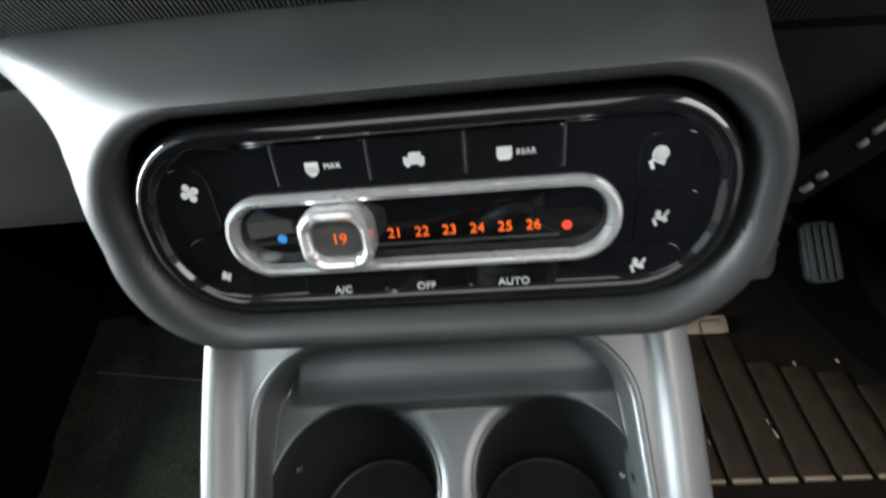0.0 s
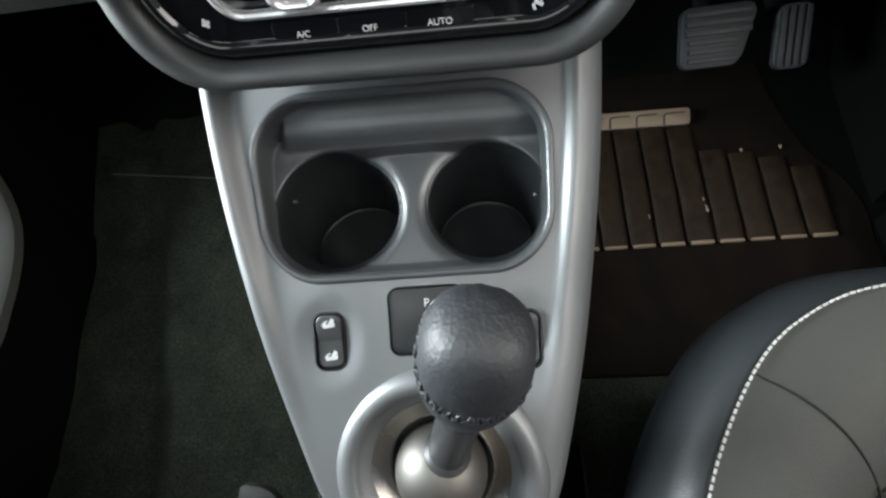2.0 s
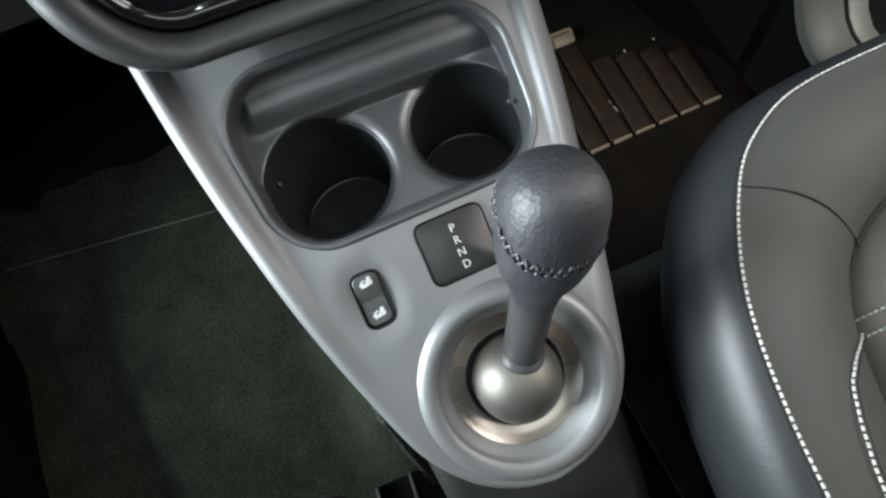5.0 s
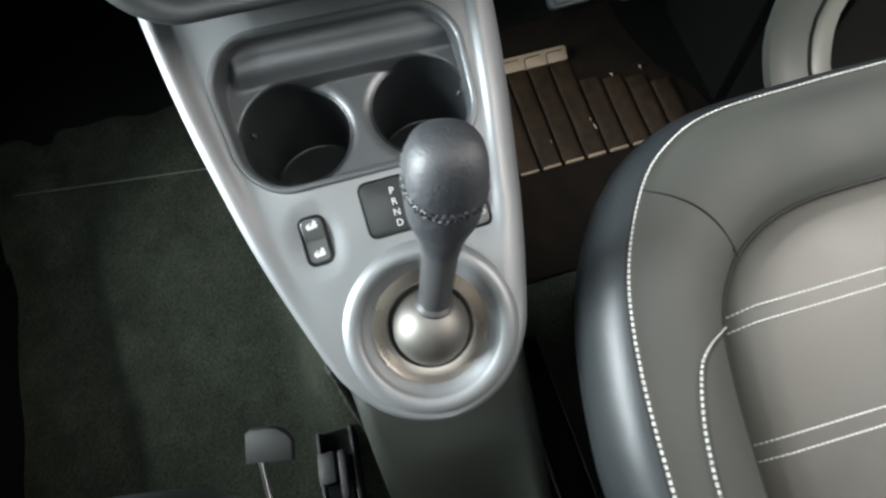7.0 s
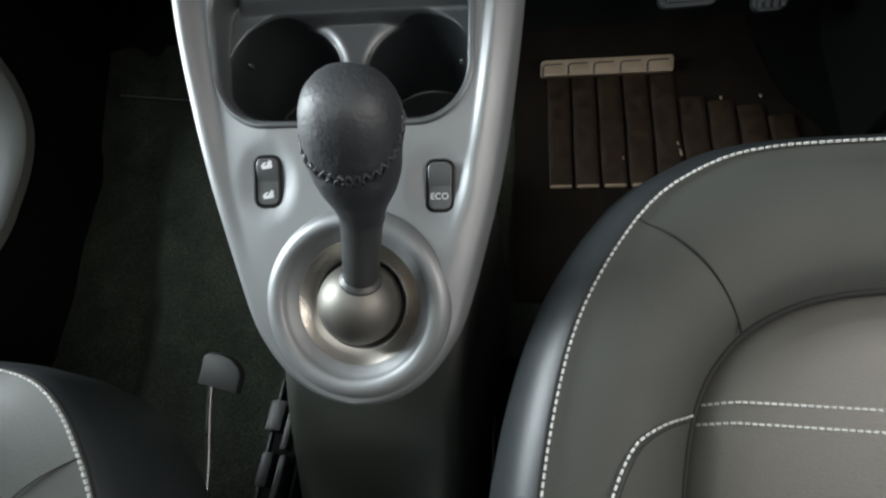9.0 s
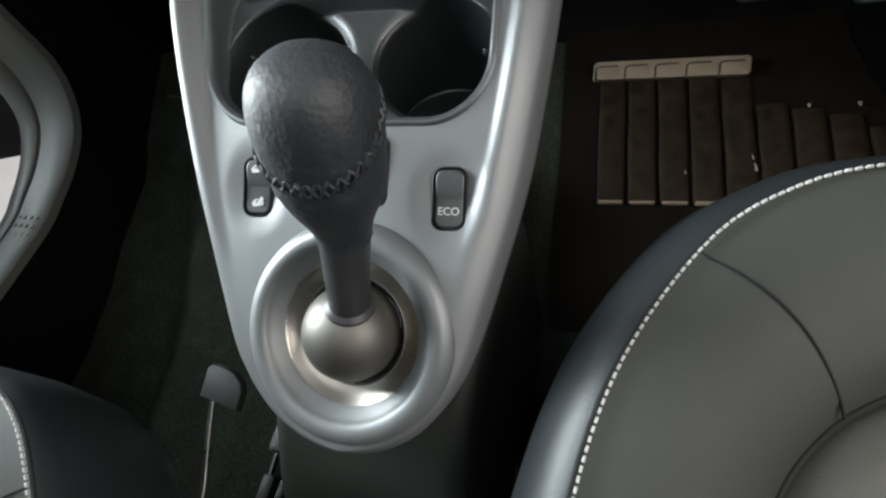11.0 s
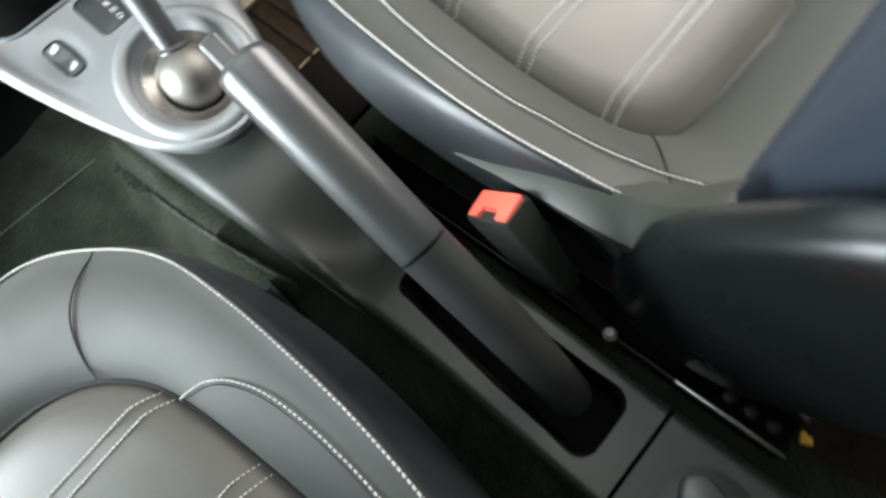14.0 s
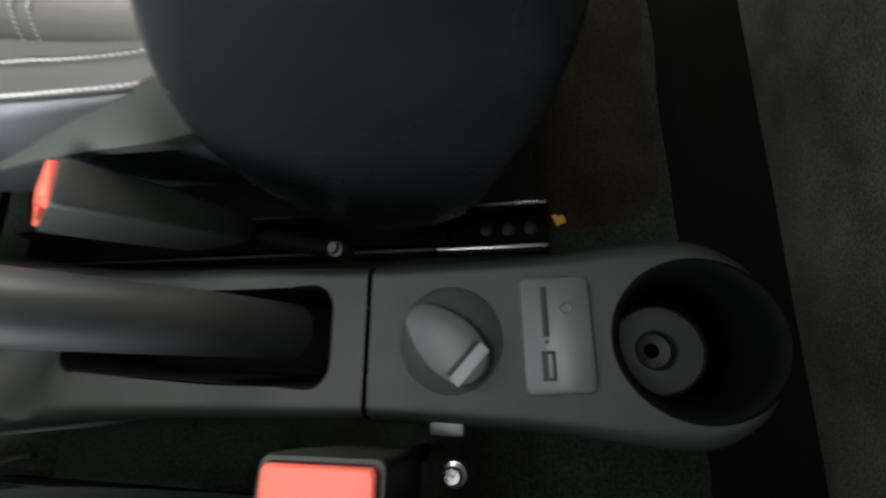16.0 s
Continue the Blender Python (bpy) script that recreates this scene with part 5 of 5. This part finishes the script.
    if hinge:
        sil = spline([(-0.413, 0.215), (-0.424, 0.268), (-0.446, 0.312), (-0.477, 0.350), (-0.505, 0.377), (-0.531, 0.390), (-0.557, 0.392), (-0.583, 0.380), (-0.608, 0.348), (-0.616, 0.308), (-0.606, 0.262), (-0.585, 0.212), (-0.550, 0.140), (-0.513, 0.103), (-0.465, 0.094), (-0.428, 0.118), (-0.412, 0.165)], 72)
        cy, cz = -0.515, 0.24
        def ring(k, x):
            return [out(x, cy + (p.x - cy) * k, cz + (p.y - cz) * k) for p in sil[:-1]]
        bm = bmesh.new()
        loft(bm, [ring(k, x) for k, x in ((0.45, -0.200), (0.66, -0.215), (0.82, -0.228), (0.905, -0.239), (0.965, -0.246), (1.0, -0.252), (0.994, -0.2575), (0.975, -0.2625), (0.945, -0.2665), (0.90, -0.2693), (0.83, -0.271), (0.5, -0.272), (0.2, -0.2725))], True, True)
        cover = part("hinge_cover", bm, M_SHELL, t, "rounded black plastic backrest hinge cover")
        bm = bmesh.new()
        tube(bm, [out(-0.2705, -0.554 + 0.041 * math.cos(2 * math.pi * k / 48), 0.327 + 0.043 * math.sin(2 * math.pi * k / 48)) for k in range(49)], 0.0009, 8, (1, 0, 0))
        part("cap_edge", bm, M_SHELL, cover)
        bm = bmesh.new()
        arm = spline([(-0.270, 0.268, 0), (-0.32, 0.2765, 0), (-0.367, 0.2825, 0), (-0.405, 0.287, 0), (-0.435, 0.297, 0), (-0.462, 0.322, 0)], 24)
        rings = []
        for i, p in enumerate(arm):
            f = i / 23
            xu, xl = -0.262 + 0.020 * min(1, f * 1.6), -0.266
            drop = 0.004 + 0.022 * f + 0.02 * f ** 3
            rings.append([out(xu + (0.012 + 0.02 * f) * min(1, 4 * f), p.x, p.y - 0.002 - 0.014 * min(1, 4 * f)), out(xu + 0.003, p.x, p.y - 0.002), out(xu, p.x, p.y), out(xu * 0.5 + xl * 0.5, p.x + 0.001, p.y - drop * 0.25), out(xl + 0.001, p.x + 0.002, p.y - drop * 0.65), out(xl + 0.001, p.x + 0.002, p.y - drop), out(xl + 0.008, p.x, p.y - drop - 0.006)])
        loft(bm, rings, cyclic=False)
        part("hinge_arm", bm, M_ARM, t, "pointed grey plastic side trim")
    return t


seat(1, 0.362, 0.0, 0.0, "anthracite leatherette driver seat with white stitching", True, C_HALF, B_ARC, 1.0)
seat(-1, -0.3255, -0.155, -0.021, "anthracite leatherette passenger seat with white stitching", False, C_LEFT, B_LEFT, 0.42)


# ---- seat rails ----
def rail(x, y0, y1, z0, z1, label):
    t = thing("seat_rail", label, "seat rail", "seat rails", at=(x, y1, z1))
    ang = math.atan2(z0 - z1, y0 - y1)
    L = math.hypot(y0 - y1, z0 - z1)
    m = pose(x, (y0 + y1) / 2, (z0 + z1) / 2, math.degrees(ang), 0, 0)
    for nm, c, s, mt in (("rail_channel", (0, 0, -0.012), (0.042, L, 0.012), M_PIT), ("rail_edge", (-0.020, 0.05, 0.002), (0.0035, L - 0.10, 0.018), M_BLACK), ("rail_edge", (0.020, 0.05, 0.002), (0.0035, L - 0.10, 0.018), M_BLACK), ("rail_tip", (-0.020, 0.05 - L / 2, 0.002), (0.003, 0.10, 0.017), M_STEEL), ("rail_tip", (0.020, 0.035 - L / 2, 0.002), (0.003, 0.07, 0.017), M_STEEL), ("slide_block", (0, 0.03, 0.004), (0.030, L * 0.8, 0.014), M_PIT)):
        b = bmesh.new()
        box(b, c, s, 0.001)
        part(nm, b, mt, t, "", m)
    for k in range(3):
        b = bmesh.new()
        lathe(b, [(0.006, 0), (0.006, 0.003), (0.004, 0.004), (0.0003, 0.004)], 16)
        part("rivet", b, M_BLACK, t, "", m @ pose(0, -L / 2 + 0.015 + 0.02 * k, -0.005))
    return t


rail(0.108, 0.02, -0.592, 0.075, 0.040, "black seat rail with bright steel edges")
rail(-0.152, -0.03, -0.66, 0.085, 0.045, "black seat rail with bright steel edges")
for y, z, w in ((-0.075, 0.105, 0.020), (-0.13, 0.10, 0.014)):
    bm = bmesh.new()
    box(bm, (-0.158, y, z), (w, 0.034, 0.026), 0.004)
    box(bm, (-0.140, y - 0.01, z + 0.004), (0.008, 0.05, 0.016), 0.002)
    solid("rail_lock", bm, M_BLACK, "black plastic lock block on the passenger seat rail", "rail lock", group="rail locks")
bm = bmesh.new()
box(bm, (0, 0, 0), (0.008, 0.010, 0.005), 0.0015, pose(0.118, -0.603, 0.022, 10, 0, 25))
box(bm, (0.004, 0.003, 0.002), (0.005, 0.005, 0.004), 0.001, pose(0.118, -0.603, 0.022, 10, 0, 25))
solid("plastic_clip", bm, M_YELLOW, "small yellow plastic clip at the rail end", "clip")

# release paddle in front of the passenger seat
rp = thing("seat_slide_lever", "grey plastic seat slide lever with a steel stalk", "seat lever", at=(-0.187, -0.035, 0.17))
bm = bmesh.new()
slab(bm, [(-0.024, -0.015), (0.024, -0.017), (0.0245, 0.002), (0.020, 0.009), (0.010, 0.0155), (-0.004, 0.018), (-0.019, 0.017), (-0.0235, 0.013)], -0.004, 0.004, 0.002, pose(-0.187, -0.050, 0.195, 22, 0, -8))
part("grip", bm, M_CLIP, rp, "grey-green paddle grip")
bm = bmesh.new()
tube(bm, [(-0.1995, -0.052, 0.193), (-0.2000, -0.085, 0.176), (-0.1975, -0.13, 0.154), (-0.190, -0.20, 0.130), (-0.182, -0.28, 0.112)], 0.0026, 10)
part("stalk", bm, M_STEEL, rp)

# ---- driver's floor mat, heel pad and pedals ----
def mat_z(y):
    return max(0.088 + 0.25 * (y - 0.276), floor_z(y) + 0.010)


fm = thing("floor_mat", "dark brown carpet mat with a ribbed rubber heel pad", "floor mat", at=(0.33, 0.36, 0.09))
bm = bmesh.new()
def mat_edge(y):
    return float(np.interp(y, (0.10, 0.25, 0.29, 0.315, 0.345, 0.365, 0.40, 0.45, 0.51, 0.56), (0.530, 0.540, 0.546, 0.543, 0.534, 0.523, 0.494, 0.478, 0.462, 0.44)))


sheet(bm, 60, 60, lambda s, t: (0.108 + (mat_edge(0.10 + 0.46 * t) - 0.108) * s, 0.10 + 0.46 * t, 0), None, lambda x, y, p: (x, y, mat_z(y) - 0.003 + 0.0015 * noise.noise((x * 30, y * 30, 1))))
part("mat_carpet", bm, M_MAT, fm)
for k, y1 in enumerate((0.455, 0.455, 0.455, 0.455, 0.450, 0.410, 0.402, 0.392, 0.374)):
    x0 = 0.1606 + 0.0384 * k
    bm = bmesh.new()
    m = 14
    rings = []
    for i in range(m + 1):
        y = 0.274 + (y1 - 0.274) * i / m
        wob = 0.0004 * math.sin(i * 0.7 + k)
        lift = 0.0045 if 0 < i < m else 0.002
        rings.append([(x0 + wob + o, y, mat_z(y) + z * lift / 0.0045) for o, z in ((-0.0014, -0.004), (-0.0008, 0.0004), (0.0010, 0.0018), (0.006, 0.0026), (0.0155, 0.0031), (0.0250, 0.0026), (0.0300, 0.0018), (0.0318, 0.0004), (0.0324, -0.004))])
    loft(bm, rings, True, True, True)
    part("rib", bm, M_MATRUB, fm)
    bm = bmesh.new()
    box(bm, (x0 + 0.0155, 0.2735, mat_z(0.2735) + 0.0015), (0.0300 + 0.0012 * math.sin(3 * k), 0.0046 + 0.0008 * math.sin(5 * k), 0.005), 0.0015)
    part("rib_end", bm, M_BAR, fm, "worn pale rib end")
for x in (0.407, 0.459):
    bm = bmesh.new()
    slab(bm, [(-0.002, 0.0025), (0.002, 0.0025), (0.0, -0.003)], 0, 0.003, 0.0008, pose(x, 0.404, mat_z(0.404) + 0.002, 14, 0, 0))
    part("mat_mark", bm, M_BAR, fm, "small pale arrow mark")
for x, y, w in ((0.3445, 0.322, 0.0040), (0.3420, 0.336, 0.0022), (0.2660, 0.316, 0.0022)):
    bm = bmesh.new()
    slab(bm, [(-0.3 * w, -w), (0.35 * w, -1.4 * w), (0.25 * w, 0.7 * w), (-0.4 * w, 1.5 * w)], -0.004, 0.0036, 0.0005, pose(x, y, mat_z(y), 14, 0, 0))
    part("worn_chip", bm, M_BAR, fm, "small pale worn chip")
fb = thing("pedal_stop_bar", "pale plastic bar with five moulded windows above the mat", "footrest bar", at=(0.2475, 0.466, 0.13))
bm = bmesh.new()
slab(bm, rrect(0, 0, 0.0985, 0.0125, 0.005, 5), -0.010, 0.006, 0.003, pose(0.2475, 0.466, 0.146, 35, 0, -2))
part("bar", bm, M_BAR, fb)
for k in range(5):
    bm = bmesh.new()
    slab(bm, rrect(-0.078 + 0.039 * k, -0.003, 0.0150, 0.0062, 0.002, 4), 0.004, 0.0068, 0.001, pose(0.2475, 0.466, 0.146, 35, 0, -2))
    part("moulding", bm, M_BAR, fb)
    bm = bmesh.new()
    tube(bm, [(pose(0.2475, 0.466, 0.146, 35, 0, -2) @ Vector((-0.078 + 0.039 * k + x, y, 0.0062))) for x, y in ((-0.0172, -0.0125), (-0.0172, 0.0020), (-0.0150, 0.0046), (-0.0120, 0.0054), (0.0120, 0.0056))], 0.0011, 6)
    part("moulding_gap", bm, M_SEALRUB, fb)


def pedal(name, label, c, w, h, ribs, vertical, rx, cut=0.0):
    t = thing(name, label, "pedal", at=tuple(c))
    m = pose(*c, rx, 0, 0)
    o = rrect(0, 0, w, h, 0.012, 6)
    o = [(x - cut * max(0, -y / h) * max(0, x / w), y) for x, y in o]
    b = bmesh.new()
    slab(b, o, -0.005, 0.004, 0.0015, m)
    part("pedal_pad", b, M_PEDAL, t)
    for k in range(ribs):
        f = (k + 0.5) / ribs * 2 - 1
        b = bmesh.new()
        if vertical:
            box(b, (f * w * 0.9, 0, 0.005), (w * 1.25 / ribs, h * 1.8, 0.005), 0.001, m)
        else:
            box(b, (-cut * 0.3 * (f < 0), f * h * 0.9, 0.005), (w * 1.75 - cut * (f < 0), h * 1.1 / ribs, 0.005), 0.001, m)
        part("tread", b, M_PEDAL, t)
    b = bmesh.new()
    tube(b, [m @ Vector((0, 0, -0.006)), m @ Vector((0, 0.05, -0.05)), m @ Vector((0, 0.16, -0.10))], 0.009, 8)
    part("pedal_arm", b, M_BLACK, t)


pedal("brake_pedal", "grey ribbed rubber brake pedal", (0.338, 0.462, 0.275), 0.044, 0.036, 6, False, 48, 0.02)
pedal("accelerator_pedal", "narrow grey ribbed accelerator pedal", (0.432, 0.464, 0.261), 0.0205, 0.038, 4, True, 50)

# crease strip across the passenger footwell
bm = bmesh.new()
tube(bm, [(-0.13 - 0.43 * k / 8, 0.357 + 0.050 * k / 8, floor_z(0.357 + 0.050 * k / 8, -0.13 - 0.43 * k / 8) + 0.004) for k in range(9)], 0.0011, 6)
solid("carpet_edge", bm, M_TRIM, "thin pale edge of the passenger carpet", "carpet edge", "structure")

# column shroud below the dash with a stalk of small bright keys
cs = thing("column_shroud", "glossy black steering column shroud with small bright switches", "column shroud", at=(0.285, 0.285, 0.50))
CM = pose(0.275, 0.290, 0.497, 82, -40, 0)
bm = bmesh.new()
slab(bm, rrect(0, 0, 0.060, 0.015, 0.010, 6), -0.02, 0.004, 0.004, CM)
part("shroud_body", bm, M_PIT, cs)
for x, y, w in ((-0.044, -0.006, 0.006), (-0.033, -0.004, 0.005), (-0.006, 0.000, 0.005), (0.005, 0.003, 0.007)):
    bm = bmesh.new()
    slab(bm, rrect(x, y, w * 0.7, 0.0026, 0.0015, 4), 0.002, 0.0060, 0.0015, CM)
    part("bright_switch", bm, M_BALL, cs)

# carpet hump behind the driver seat
bm = bmesh.new()
sheet(bm, 60, 30, lambda s, t: (0.100 + 0.45 * s, -0.715 + 0.165 * t, 0), None, lambda x, y, p: (x, y, floor_z(y) - 0.008 + 0.034 * bump((y + 0.636 + 0.03 * (x - 0.2)) / 0.078, 1) * min(1.0, (x - 0.10) / 0.05) + 0.005 * noise.noise((x * 16, y * 16, 2))))
solid("rear_carpet", bm, M_RCARPET, "worn brown carpet behind the driver seat", "carpet", "structure")

# frayed cut edge of the carpet along the tunnel
random.seed(5)
cut = spline([(-0.163, 0.29, 0), (-0.158, 0.24, 0), (-0.149, 0.169, 0), (-0.138, 0.085, 0), (-0.124, 0.0, 0), (-0.114, -0.05, 0)], 90)
cut = [Vector((p.x + random.uniform(-0.001, 0.001), p.y, floor_z(p.y, p.x) + carpet_flank(p.x, p.y) + 0.003 + random.uniform(-0.001, 0.002))) for p in cut]
bm = bmesh.new()
rough = [0.0022 + 0.0022 * random.random() for _ in cut]
tube(bm, cut, lambda t: rough[min(89, int(t * 89.99))], 8)
for p in cut[10:36]:
    for _ in range(4):
        q = p + Vector((random.uniform(-0.004, 0.004), random.uniform(-0.002, 0.002), 0.002))
        tube(bm, [q, q + Vector((random.uniform(-0.009, 0.006), random.uniform(-0.006, 0.006), random.uniform(0.001, 0.007)))], 0.0009, 4, (0.3, 0.2, 1))
solid("carpet_fringe", bm, M_FRAY, "frayed dark grey cut edge of the carpet along the tunnel", "carpet edge", "structure")
